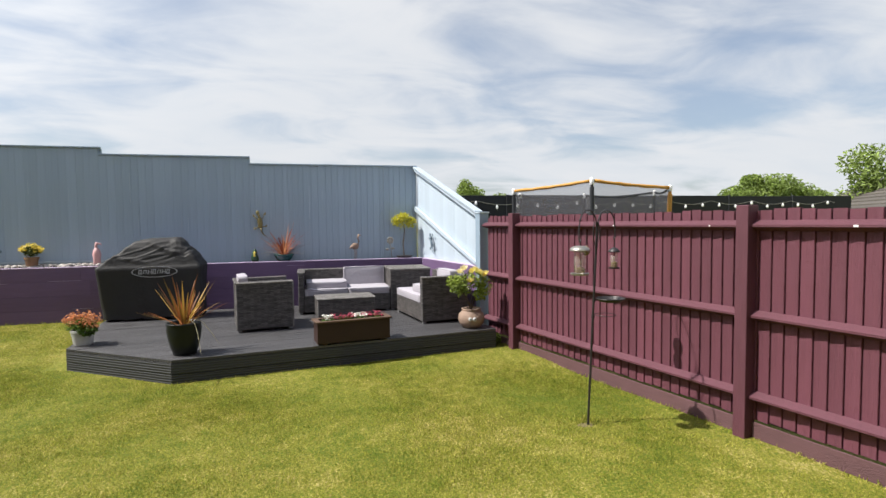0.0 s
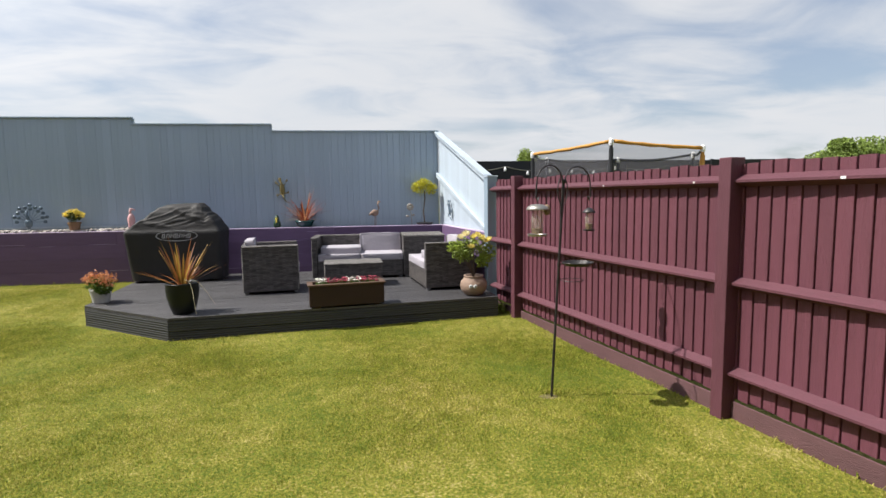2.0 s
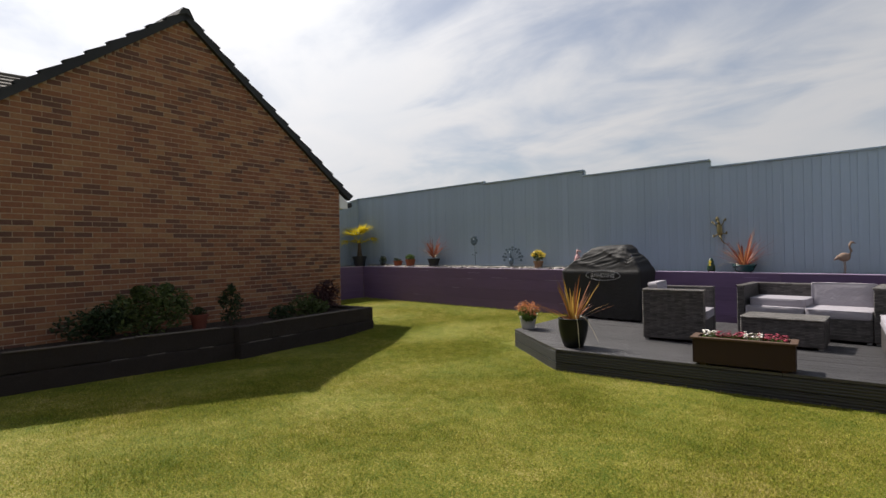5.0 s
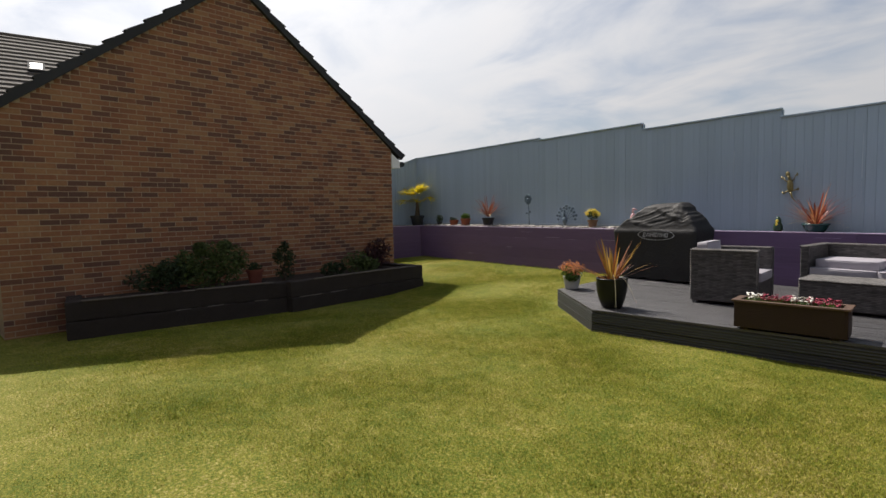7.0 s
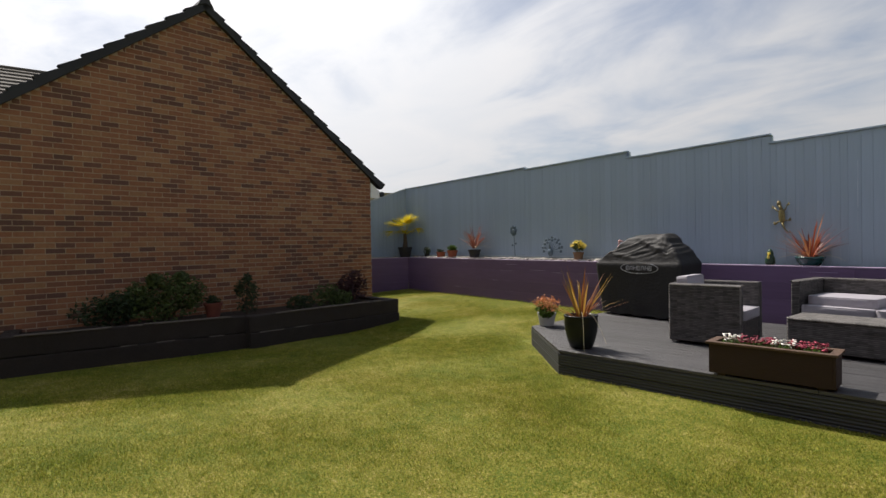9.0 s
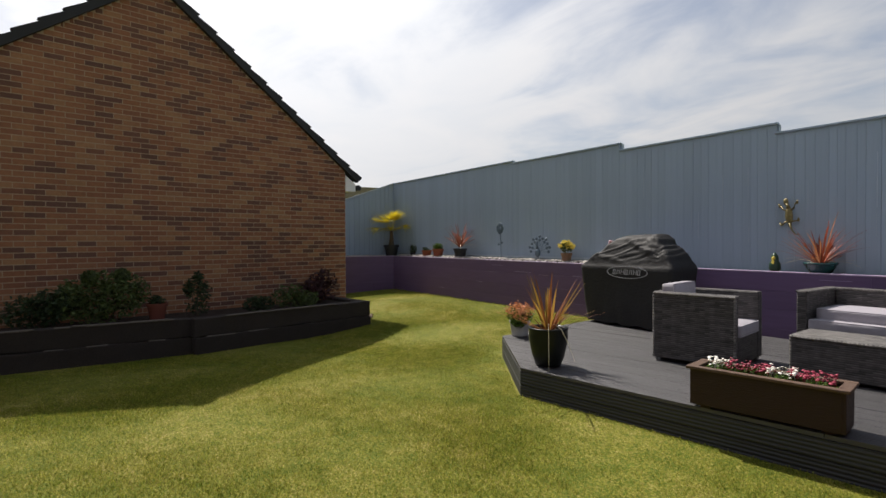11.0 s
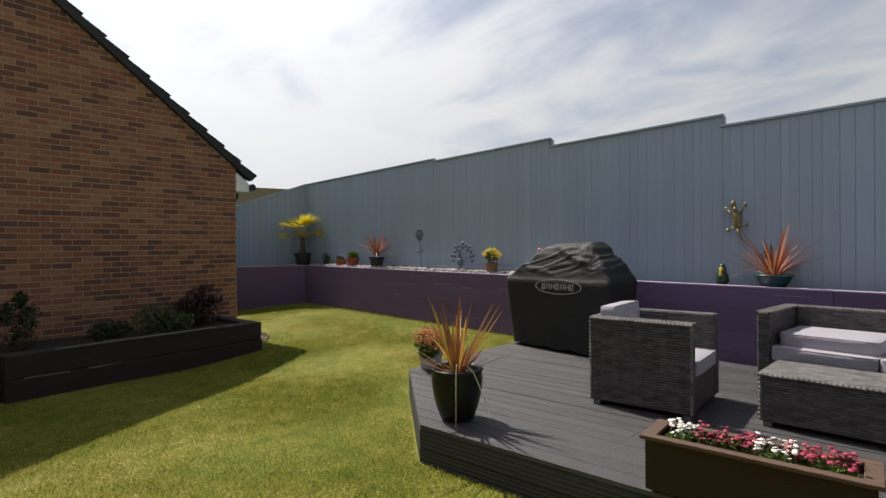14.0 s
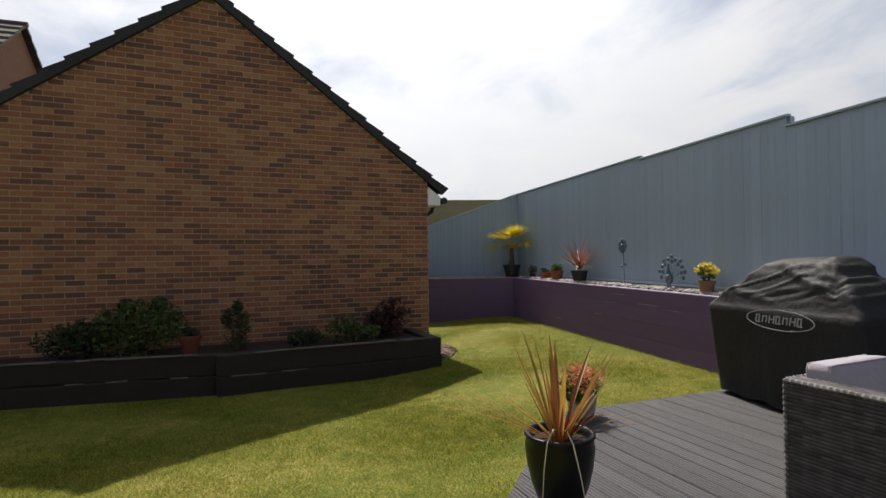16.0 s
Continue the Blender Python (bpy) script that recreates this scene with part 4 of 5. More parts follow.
table = thing("rattan_coffee_table", pose(0.685, 7.665, DECK_Z, 0, 0, 4), "low grey woven rattan coffee table on the deck", "table", "rattan garden set")
woven((0, 0, 0.03), (0.82, 0.50, 0.325), table, "body")
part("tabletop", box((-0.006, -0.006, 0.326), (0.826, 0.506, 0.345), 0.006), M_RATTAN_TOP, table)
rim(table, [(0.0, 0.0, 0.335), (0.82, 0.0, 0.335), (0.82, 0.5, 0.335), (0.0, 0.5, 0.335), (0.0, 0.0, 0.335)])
rim(table, [(0.004, 0.004, 0.035), (0.004, 0.004, 0.32)])
feet(table, [(0.04, 0.04), (0.78, 0.04), (0.04, 0.46), (0.78, 0.46)])

for seat in (chair, sofa, side):
    for cushion in [c for c in seat.children if "cushion" in c.name]:
        co = [v.co for v in cushion.data.vertices]
        lo, hi = [min(c[i] for c in co) for i in range(3)], [max(c[i] for c in co) for i in range(3)]
        thin = min(range(3), key=lambda i: hi[i] - lo[i])
        i, j = [k for k in range(3) if k != thin]
        for level in (lo[thin] + 0.012, hi[thin] - 0.012):
            ring = []
            for u, w in rounded(lo[i] + 0.010, hi[i] - 0.010, lo[j] + 0.010, hi[j] - 0.010, 0.02, 60):
                p = [0, 0, 0]
                p[i], p[j], p[thin] = u, w, level
                ring.append(p)
            part("piping", tube(ring + ring[:1], 0.0055, 6), M_CUSHION, cushion, smooth=True)


# ---- covered barbecue ----
def cover_mesh():
    bm = bmesh.new()
    N = 220
    rows = [(-2.36, -1.03, 8.66, 9.20, 0.08, 0.285), (-2.40, -1.015, 8.645, 9.21, 0.06, 0.80), (-2.425, -1.0, 8.64, 9.22, 0.05, 1.04),
            (-2.40, -1.01, 8.66, 9.21, 0.05, 1.075), (-2.19, -1.11, 8.70, 9.18, 0.06, 1.22), (-2.05, -1.21, 8.74, 9.16, 0.06, 1.345),
            (-1.95, -1.27, 8.79, 9.13, 0.06, 1.425), (-1.84, -1.32, 8.87, 9.08, 0.05, 1.46), (-1.70, -1.40, 8.96, 9.01, 0.02, 1.472)]
    levels = []
    for p, q, n in zip(rows, rows[1:], (10, 6, 2, 8, 8, 4, 4, 4)):
        levels += [tuple(u + (v - u) * k / n for u, v in zip(p, q)) for k in range(n)]
    levels.append(rows[-1])
    rings = []
    for li, (x0, x1, y0, y1, r, z) in enumerate(levels):
        ring = []
        for k, (x, y) in enumerate(rounded(x0, x1, y0, y1, r, N)):
            up = ease(1.02, 1.25, z)
            low = ease(1.0, 0.35, z)
            # slack creases that run down and across from the hood, long hanging folds below
            a = noise.noise(Vector((x * 0.9, y * 0.9, z * 5.5 + x * 2.2)))
            b = noise.noise(Vector((x * 1.6 + 3, y * 1.4, z * 11.0 - x * 3.0)))
            w = (max(0.0, 1 - abs(a) * 5.5) * 0.020 + max(0.0, 1 - abs(b) * 6.5) * 0.012 - 0.008) * up * (1 - 0.6 * ease(1.38, 1.47, z))
            f = noise.noise(Vector((x * 4.5, y * 4.5, z * 0.6))) * 0.04 * low + noise.noise(Vector((x * 2.2 + z, y * 2, z * 1.6))) * 0.012
            f += (1 - 2.5 * abs(noise.noise(Vector((x * 3.0 + z * 2.5, y * 3, z * 2.0 + 5))))) * 0.008 * low
            d = Vector((x - (x0 + x1) / 2, (y - (y0 + y1) / 2) * 2.2, 0)).normalized()
            # the hood's edge stands up at one end, with a hollow beside it
            zz = z + w + up * (0.016 * math.exp(-((x + 1.37) / 0.05) ** 2) - 0.032 * math.exp(-((x + 1.235) / 0.045) ** 2))
            ring.append(bm.verts.new((x + d.x * (f + w * 0.8), y + d.y * (f + w * 0.8), zz + (0.012 * math.sin(k * 0.3) if li == 0 else 0))))
        rings.append(ring)
    for a, b in zip(rings, rings[1:]):
        for k in range(N):
            bm.faces.new((a[k], a[(k + 1) % N], b[(k + 1) % N], b[k]))
    bm.faces.new(rings[-1])
    return bm


grill = thing("covered_barbecue", pose(0, 0, 0), "barbecue under a creased black fabric cover on the deck", "barbecue")
part("cover", cover_mesh(), M_COVER, grill, smooth=True)
for x, y in ((-2.2, 8.78), (-1.2, 8.78), (-2.2, 9.1), (-1.2, 9.1)):
    part("caster", lathe([(0.02, DECK_Z), (0.03, DECK_Z + 0.01), (0.03, DECK_Z + 0.04), (0.02, DECK_Z + 0.09)], 12, (x, y, 0)), M_BLACKPVC, grill)
part("base_shelf", box((-2.25, 8.74, DECK_Z + 0.05), (-1.15, 9.14, DECK_Z + 0.075), 0.004), M_METAL, grill)
bm = bmesh.new()
N = 40
outer = [(0.305 * math.cos(6.2832 * k / N), 0.083 * math.sin(6.2832 * k / N)) for k in range(N)]
inner = [(x * 0.965, z * 0.91) for x, z in outer]
vo = [[bm.verts.new((x, y, z)) for x, z in ring] for ring in (outer, inner) for y in (0.0, 0.004)]
for k in range(N):
    j = (k + 1) % N
    bm.faces.new((vo[0][k], vo[0][j], vo[2][j], vo[2][k]))
    bm.faces.new((vo[1][k], vo[3][k], vo[3][j], vo[1][j]))
    bm.faces.new((vo[0][k], vo[1][k], vo[1][j], vo[0][j]))
    bm.faces.new((vo[2][k], vo[2][j], vo[3][j], vo[3][k]))
badge = part("printed_emblem", bm, M_PRINT, grill, "silver printed oval", m=pose(-1.625, 8.607, 0.985, 2, 0, 1))
# hollow slanted shapes in a row, each of two strokes and a bar or two
for k in range(7):
    x, w, h = -0.212 + k * 0.062, 0.040 + 0.006 * (k % 3), 0.034 - 0.003 * ((k * 2) % 3)
    bm = bmesh.new()
    for u in (0.0, w - 0.011):
        put_prism(bm, [(x + u - 0.006, -h), (x + u + 0.005, -h), (x + u + 0.017, h), (x + u + 0.006, h)], -0.001, 0.003, axis=1)
    for v in ((-h, h - 0.011), (h - 0.011,), (-0.004,))[k % 3]:
        put_box(bm, (x + 0.006, -0.001, v), (x + w + 0.002, 0.0032, v + 0.010))
    part("emblem_stroke", bm, M_PRINT, badge)

# ---- wooden trough of daisies ----
trough = thing("flower_trough", pose(0.655, 6.215, DECK_Z, 0, 0, 9.5), "brown stained wooden trough of red and white daisies", "planter")
TL, TD, TH = 0.87, 0.255, 0.262
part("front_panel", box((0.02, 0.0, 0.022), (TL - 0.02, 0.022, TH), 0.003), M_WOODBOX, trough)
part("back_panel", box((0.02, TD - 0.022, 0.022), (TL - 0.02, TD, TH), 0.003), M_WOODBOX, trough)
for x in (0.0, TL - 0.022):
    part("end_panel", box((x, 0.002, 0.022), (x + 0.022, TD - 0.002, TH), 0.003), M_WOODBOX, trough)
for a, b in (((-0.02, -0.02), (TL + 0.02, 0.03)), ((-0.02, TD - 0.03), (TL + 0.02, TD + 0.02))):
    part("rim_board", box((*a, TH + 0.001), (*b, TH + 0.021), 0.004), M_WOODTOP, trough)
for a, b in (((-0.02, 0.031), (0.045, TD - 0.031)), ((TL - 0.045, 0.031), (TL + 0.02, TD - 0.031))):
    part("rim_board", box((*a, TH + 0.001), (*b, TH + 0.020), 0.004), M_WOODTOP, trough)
for x in (0.06, TL - 0.12):
    part("foot", box((x, 0.03, 0.0), (x + 0.06, TD - 0.03, 0.0215)), M_WOODBOX, trough)
part("soil", box((0.023, 0.023, 0.03), (TL - 0.023, TD - 0.023, TH - 0.03)), M_SOIL, trough)
rng = random.Random(31)
part("foliage", leaf_mesh("foliage", M_LEAF, rng, [((0.16, 0.12, TH), (0.1, 0.08, 0.03)), ((0.35, 0.12, TH), (0.12, 0.08, 0.035)), ((0.55, 0.12, TH), (0.1, 0.08, 0.03)), ((0.72, 0.12, TH), (0.09, 0.08, 0.03))], 1300, 0.018), M_LEAF, trough)
daisy = bmesh.new()
put_lathe(daisy, [(0.002, -0.09), (0.002, -0.006), (0.017, -0.002), (0.021, 0.002), (0.017, 0.006), (0.006, 0.008)], 9)
daisy_red = mesh_of("daisy", daisy, M_DRED, True)
daisy_white = daisy_red.copy()
daisy_white.materials[0] = M_WHITE
for lo, hi, count, me in ((0.08, 0.21, 34, daisy_white), (0.20, 0.47, 84, daisy_red), (0.44, 0.60, 46, daisy_white), (0.56, 0.81, 84, daisy_red)):
    for k in range(count):
        part("daisy", me, None, trough, m=pose(rng.uniform(lo, hi), rng.uniform(0.05, TD - 0.06), TH + rng.uniform(0.025, 0.075), rng.uniform(-25, 25), rng.uniform(-25, 25), 0) @ Matrix.Scale(rng.uniform(0.38, 0.66), 4))


# ---- potted plants ----
def strap_leaves(parent, rng, n, root_z, r0, lengths, widths, leans, droops, mats, name="leaf", each=True):
    if each:
        for k in range(n):
            az = rng.uniform(0, 6.283)
            bm = put_blade(bmesh.new(), (r0 * math.cos(az), r0 * math.sin(az), root_z), az, rng.uniform(*leans), rng.uniform(*lengths), rng.uniform(*widths), rng.uniform(*droops))
            part(name, bm, mats[k % len(mats)], parent, smooth=True)
    else:
        bm = bmesh.new()
        for k in range(n):
            az = rng.uniform(0, 6.283)
            put_blade(bm, (r0 * math.cos(az), r0 * math.sin(az), root_z), az, rng.uniform(*leans), rng.uniform(*lengths), rng.uniform(*widths), rng.uniform(*droops))
        part("leaves", bm, mats[0], parent, smooth=True)


rng = random.Random(41)
pot = thing("potted_cordyline", pose(-0.765, 6.30, DECK_Z), "bronze spiky plant in a black glazed pot on the deck edge", "potted plant")
part("pot", lathe([(0.095, 0.0), (0.115, 0.01), (0.145, 0.09), (0.168, 0.19), (0.178, 0.28), (0.172, 0.325), (0.182, 0.342), (0.176, 0.352), (0.158, 0.352), (0.15, 0.325), (0.145, 0.30)], 40), M_GLAZE, pot, smooth=True)
part("soil", lathe([(0.02, 0.30), (0.15, 0.305), (0.14, 0.312), (0.02, 0.318)], 24), M_SOIL, pot)
strap_leaves(pot, rng, 20, 0.31, 0.035, (0.36, 0.62), (0.009, 0.016), (0.03, 0.62), (0.0, 0.28), [M_OCHRE, M_CORD])
strap_leaves(pot, rng, 16, 0.31, 0.045, (0.20, 0.34), (0.006, 0.011), (0.1, 0.8), (0.0, 0.5), [M_CORD, M_CORD, M_REDBLADE])
strap_leaves(pot, rng, 9, 0.31, 0.05, (0.42, 0.66), (0.004, 0.008), (0.75, 1.15), (0.05, 0.4), [M_OCHRE, M_CORD])
for az, far, low in ((-0.12, 0.36, 0.10), (-0.78, 0.285, 0.006)):
    c, d = math.cos(az), math.sin(az)
    part("dry_leaf", tube([(0.02 * c, 0.02 * d, 0.36), (0.10 * c, 0.10 * d, 0.39), (0.19 * c, 0.19 * d, 0.35), (0.5 * (0.19 + far) * c, 0.5 * (0.19 + far) * d, 0.24), (far * c, far * d, low)], [0.003, 0.0038, 0.0036, 0.003, 0.0015], 5), M_DRY, pot, "pale dried leaf hanging over the rim")

pot = thing("potted_flowers", pose(-2.045, 7.13, DECK_Z), "orange flowering plant in a pale grey pot on the deck", "potted plant")
part("pot", lathe([(0.085, 0), (0.095, 0.01), (0.122, 0.16), (0.128, 0.16), (0.128, 0.185), (0.115, 0.185), (0.108, 0.15)], 28), M_GREYPOT, pot, smooth=False)
part("leaves", leaf_mesh("leaves", M_LEAF, rng, [((0, 0, 0.24), (0.17, 0.17, 0.10)), ((0.08, -0.08, 0.19), (0.1, 0.1, 0.07))], 500, 0.028), M_LEAF, pot)
tagged(part("bloom_mass", leaf_mesh("bloom_mass", M_ORANGE, rng, [((0, 0, 0.32), (0.20, 0.20, 0.10)), ((-0.1, 0.05, 0.30), (0.12, 0.12, 0.08)), ((0.1, -0.06, 0.28), (0.12, 0.12, 0.09))], 620, 0.019), M_ORANGE, pot), kind="stuff")

pot = thing("potted_rose", pose(2.675, 6.77, DECK_Z), "yellow rose bush in a round brown stone pot", "potted plant")
part("pot", lathe([(0.09, 0), (0.12, 0.012), (0.165, 0.07), (0.178, 0.125), (0.165, 0.185), (0.125, 0.225), (0.12, 0.235), (0.135, 0.252), (0.125, 0.26), (0.105, 0.255), (0.10, 0.225)], 36), M_STONEPOT, pot, smooth=True)
for k, a in enumerate((-1.95, -1.62)):
    part("button", lathe([(0.026, 0), (0.026, 0.01), (0.012, 0.016)], 16), M_GREYPOT, pot, "pale round button with dark centre", smooth=True,
         m=Matrix.Translation((0.172 * math.cos(a), 0.172 * math.sin(a), 0.135)) @ Vector((math.cos(a), math.sin(a), 0.1)).to_track_quat("Z", "Y").to_matrix().to_4x4())
    part("button_centre", lathe([(0.010, 0.016), (0.009, 0.019)], 10), M_DARKPOT, pot,
         m=Matrix.Translation((0.172 * math.cos(a), 0.172 * math.sin(a), 0.135)) @ Vector((math.cos(a), math.sin(a), 0.1)).to_track_quat("Z", "Y").to_matrix().to_4x4())
bm = bmesh.new()
blobs = [((-0.22, -0.03, 0.62), (0.16, 0.13, 0.10)), ((0.0, 0.0, 0.66), (0.2, 0.16, 0.12)), ((0.17, 0.02, 0.56), (0.14, 0.13, 0.12)), ((-0.12, 0.05, 0.52), (0.15, 0.13, 0.1)), ((0.12, -0.05, 0.46), (0.12, 0.1, 0.1))]
for c, r in blobs:
    put_tube(bm, [(0, 0, 0.22), (c[0] * 0.3, c[1] * 0.3, 0.38), (c[0], c[1], c[2])], [0.009, 0.007, 0.003], 6)
part("stems", bm, M_BARK, pot)
part("leaves", leaf_mesh("leaves", M_ROSELEAF, rng, blobs, 760, 0.03), M_ROSELEAF, pot)


def rose_mesh(material):
    bm = bmesh.new()
    for ring, (n, r, lean) in enumerate(((3, 0.008, 0.15), (5, 0.018, 0.5), (6, 0.026, 0.95))):
        for k in range(n):
            a = 6.283 * k / n + ring * 0.5
            put_blade(bm, (r * 0.4 * math.cos(a), r * 0.4 * math.sin(a), 0), a, lean, 0.045, 0.02, -0.6, 3)
    return mesh_of("bloom", bm, material, True)


for me, spots in ((rose_mesh(M_CREAM), ((-0.17, -0.05, 0.74), (-0.10, -0.02, 0.78), (-0.06, 0.06, 0.77))),
                  (rose_mesh(M_ROSE), ((0.0, -0.06, 0.74), (0.05, 0.0, 0.76), (0.09, -0.08, 0.73), (0.17, -0.06, 0.69), (0.21, 0.0, 0.70), (0.12, 0.08, 0.72), (-0.05, -0.12, 0.62)))):
    for p in spots:
        part("bloom", me, None, pot, m=pose(*p, rng.uniform(-30, 30), rng.uniform(-30, 30), 0) @ Matrix.Scale(1.4, 4))

BED = 1.015
rng = random.Random(52)
# palm in the far corner
pot = thing("potted_palm", pose(-9.74, 9.62, BED - 0.01), "yellow fan palm in a dark pot on the raised bed", "potted plant")
part("pot", lathe([(0.14, 0), (0.185, 0.24), (0.205, 0.24), (0.205, 0.30), (0.185, 0.30), (0.175, 0.25)], 24), M_DARKPOT, pot)
part("trunk", tube([(0, 0, 0.25), (0.01, 0, 0.45), (0.0, 0, 0.68)], [0.085, 0.055, 0.04], 12), M_BARK, pot)
for k in range(15):
    az = 6.283 * k / 15 + rng.uniform(-0.2, 0.2)
    bm = bmesh.new()
    lean = rng.uniform(0.3, 1.3)
    p0 = Vector((0, 0, 0.66))
    d = Vector((math.cos(az) * math.sin(lean), math.sin(az) * math.sin(lean), math.cos(lean)))
    p1 = p0 + d * 0.33
    put_tube(bm, [p0, p1], [0.006, 0.004], 5)
    for j in range(15):
        aa = az + (j - 7) * 0.17
        put_blade(bm, p1, aa, lean + 0.25 + abs(j - 7) * 0.05, rng.uniform(0.32, 0.44), 0.012, rng.uniform(0.3, 0.9), 3)
    part("fan_leaf", bm, M_PALM, pot)


def small_pot(x, y, r, h, material, leaf, blobs, count, size, label):
    t = thing("flower_pot", pose(x, y, BED), label, "potted plant", "pots along the raised bed")
    part("pot", lathe([(r * 0.72, 0), (r * 0.95, h * 0.8), (r * 1.06, h * 0.8), (r * 1.06, h), (r * 0.93, h), (r * 0.9, h * 0.85)], 20), material, t)
    part("soil", lathe([(0.01, h * 0.8), (r * 0.9, h * 0.82), (0.01, h * 0.9)], 12), M_SOIL, t)
    if leaf:
        part("leaves", leaf_mesh("leaves", leaf, rng, [((c[0], c[1], c[2] + h), rr) for c, rr in blobs], count, size), leaf, t)
    return t


small_pot(-8.80, 9.72, 0.07, 0.10, M_DARKPOT, M_DARKLEAF, [((0, 0, 0.10), (0.13, 0.1, 0.11))], 160, 0.03, "small straggly plant in a dark pot")
small_pot(-8.15, 9.72, 0.12, 0.16, M_TERRA, M_DARKLEAF, [((-0.04, 0, 0.03), (0.1, 0.1, 0.05))], 70, 0.03, "nearly bare terracotta pot on the raised bed")
small_pot(-7.66, 9.72, 0.13, 0.20, M_TERRA, M_LEAF, [((0, 0, 0.06), (0.14, 0.12, 0.07))], 200, 0.032, "terracotta pot with a low green plant")
t = small_pot(-3.65, 9.70, 0.095, 0.17, M_TANPOT, M_STEM, [((0, 0, 0.1), (0.12, 0.1, 0.1))], 200, 0.03, "yellow flowers in a tan pot on the raised bed")
tagged(part("bloom_mass", leaf_mesh("bloom_mass", M_YELLOW, rng, [((-0.08, 0, 0.30), (0.09, 0.09, 0.06)), ((0.08, 0, 0.29), (0.09, 0.09, 0.06)), ((0, 0, 0.33), (0.11, 0.09, 0.06))], 420, 0.026), M_YELLOW, t), kind="stuff")
pot = small_pot(-6.78, 9.72, 0.145, 0.22, M_DARKPOT, None, [], 0, 0, "red spiky cordyline in a dark pot on the raised bed")
strap_leaves(pot, rng, 56, 0.24, 0.03, (0.38, 0.64), (0.006, 0.012), (0.05, 1.0), (0.1, 0.7), [M_CORD_J], each=False)
part("dry_leaves", (lambda b: [put_blade(b, (0, 0, 0.24), rng.uniform(0, 6.28), rng.uniform(0.6, 1.1), 0.5, 0.007, 1.2) for k in range(9)] and b)(bmesh.new()), M_DRY, pot)
pot = thing("potted_cordyline", pose(0.16, 9.70, BED), "bright red spiky cordyline in a teal glazed bowl", "potted plant", "pots along the raised bed")
part("pot", lathe([(0.10, 0), (0.14, 0.06), (0.155, 0.10), (0.17, 0.105), (0.168, 0.125), (0.15, 0.125), (0.145, 0.09)], 28), M_TEAL, pot, smooth=True)
strap_leaves(pot, rng, 62, 0.10, 0.03, (0.34, 0.62), (0.005, 0.010), (0.15, 1.3), (0.1, 0.9), [M_REDBLADE, M_REDBLADE, M_ORANGE])
strap_leaves(pot, rng, 7, 0.10, 0.04, (0.35, 0.45), (0.004, 0.006), (0.9, 1.2), (0.5, 1.2), [M_DRY], name="dry_leaf")

# clipped ball tree
pot = thing("potted_ball_tree", pose(2.30, 9.71, BED), "lime-green ball-headed small tree on the raised bed", "potted plant")
part("pot", lathe([(0.12, 0), (0.15, 0.03), (0.155, 0.045), (0.13, 0.045)], 20), M_DARKPOT, pot)
part("trunk", tube([(0, 0, 0.02), (-0.02, 0, 0.25), (0.01, 0, 0.5), (0, 0, 0.62)], [0.013, 0.011, 0.01, 0.008], 8), M_BARK, pot)
part("crown", leaf_mesh("crown", M_LIME, rng, [((0, 0, 0.68), (0.23, 0.2, 0.15)), ((-0.12, 0, 0.70), (0.12, 0.12, 0.1)), ((0.13, 0, 0.66), (0.12, 0.12, 0.11)), ((0, 0, 0.77), (0.14, 0.12, 0.08))], 620, 0.028), M_LIME, pot)


# ---- garden ornaments, each one plain shape ----
def ornament(name, bm, material, m, label, smooth=True):
    o = new(name, mesh_of(name, bm, material, smooth))
    o.matrix_world = m
    return tagged(o, label, "ornament")


def put_ball(bm, c, r):
    g = bmesh.ops.create_uvsphere(bm, u_segments=12, v_segments=8, radius=1)
    for v in g["verts"]:
        v.co = Vector(c) + Vector((v.co.x * r[0], v.co.y * r[1], v.co.z * r[2]))
    return bm


def wader(scale):
    bm = bmesh.new()
    put_ball(bm, (0, 0, 0.23), (0.075, 0.045, 0.06))
    put_tube(bm, [(0.05, 0, 0.25), (0.085, 0, 0.31), (0.06, 0, 0.37), (0.075, 0, 0.42)], [0.028, 0.016, 0.013, 0.016], 8)
    put_tube(bm, [(0.075, 0, 0.425), (0.11, 0, 0.425), (0.135, 0, 0.405)], [0.018, 0.010, 0.003], 8)
    for s in (-0.02, 0.02):
        put_tube(bm, [(0, s, 0.19), (0.01, s, 0.1), (0, s, 0.0)], 0.005, 6)
    put_tube(bm, [(-0.06, 0, 0.23), (-0.12, 0, 0.19)], [0.035, 0.006], 8)
    bmesh.ops.scale(bm, vec=(scale,) * 3, verts=bm.verts)
    return bm


bm = bmesh.new()
put_lathe(bm, [(0.03, 0), (0.05, 0.03), (0.052, 0.12), (0.062, 0.19), (0.05, 0.25), (0.028, 0.29), (0.01, 0.31)], 14)
put_tube(bm, [(0.0, 0, 0.28), (0.012, 0, 0.33), (0.0, 0, 0.36)], [0.024, 0.017, 0.02], 8)
put_ball(bm, (-0.005, 0, 0.365), (0.03, 0.024, 0.024))
put_tube(bm, [(-0.02, 0, 0.365), (-0.055, 0, 0.362), (-0.07, 0, 0.335)], [0.014, 0.011, 0.004], 8)
ornament("flamingo_ornament", bm, M_PINK, pose(-2.74, 9.70, BED, 0, 0, 200), "pink painted flamingo ornament beside the barbecue")
ornament("heron_ornament", wader(1.02), M_STONEPOT, pose(1.40, 9.71, BED, 0, 0, 30), "brown and white heron ornament on the raised bed")
bm = bmesh.new()
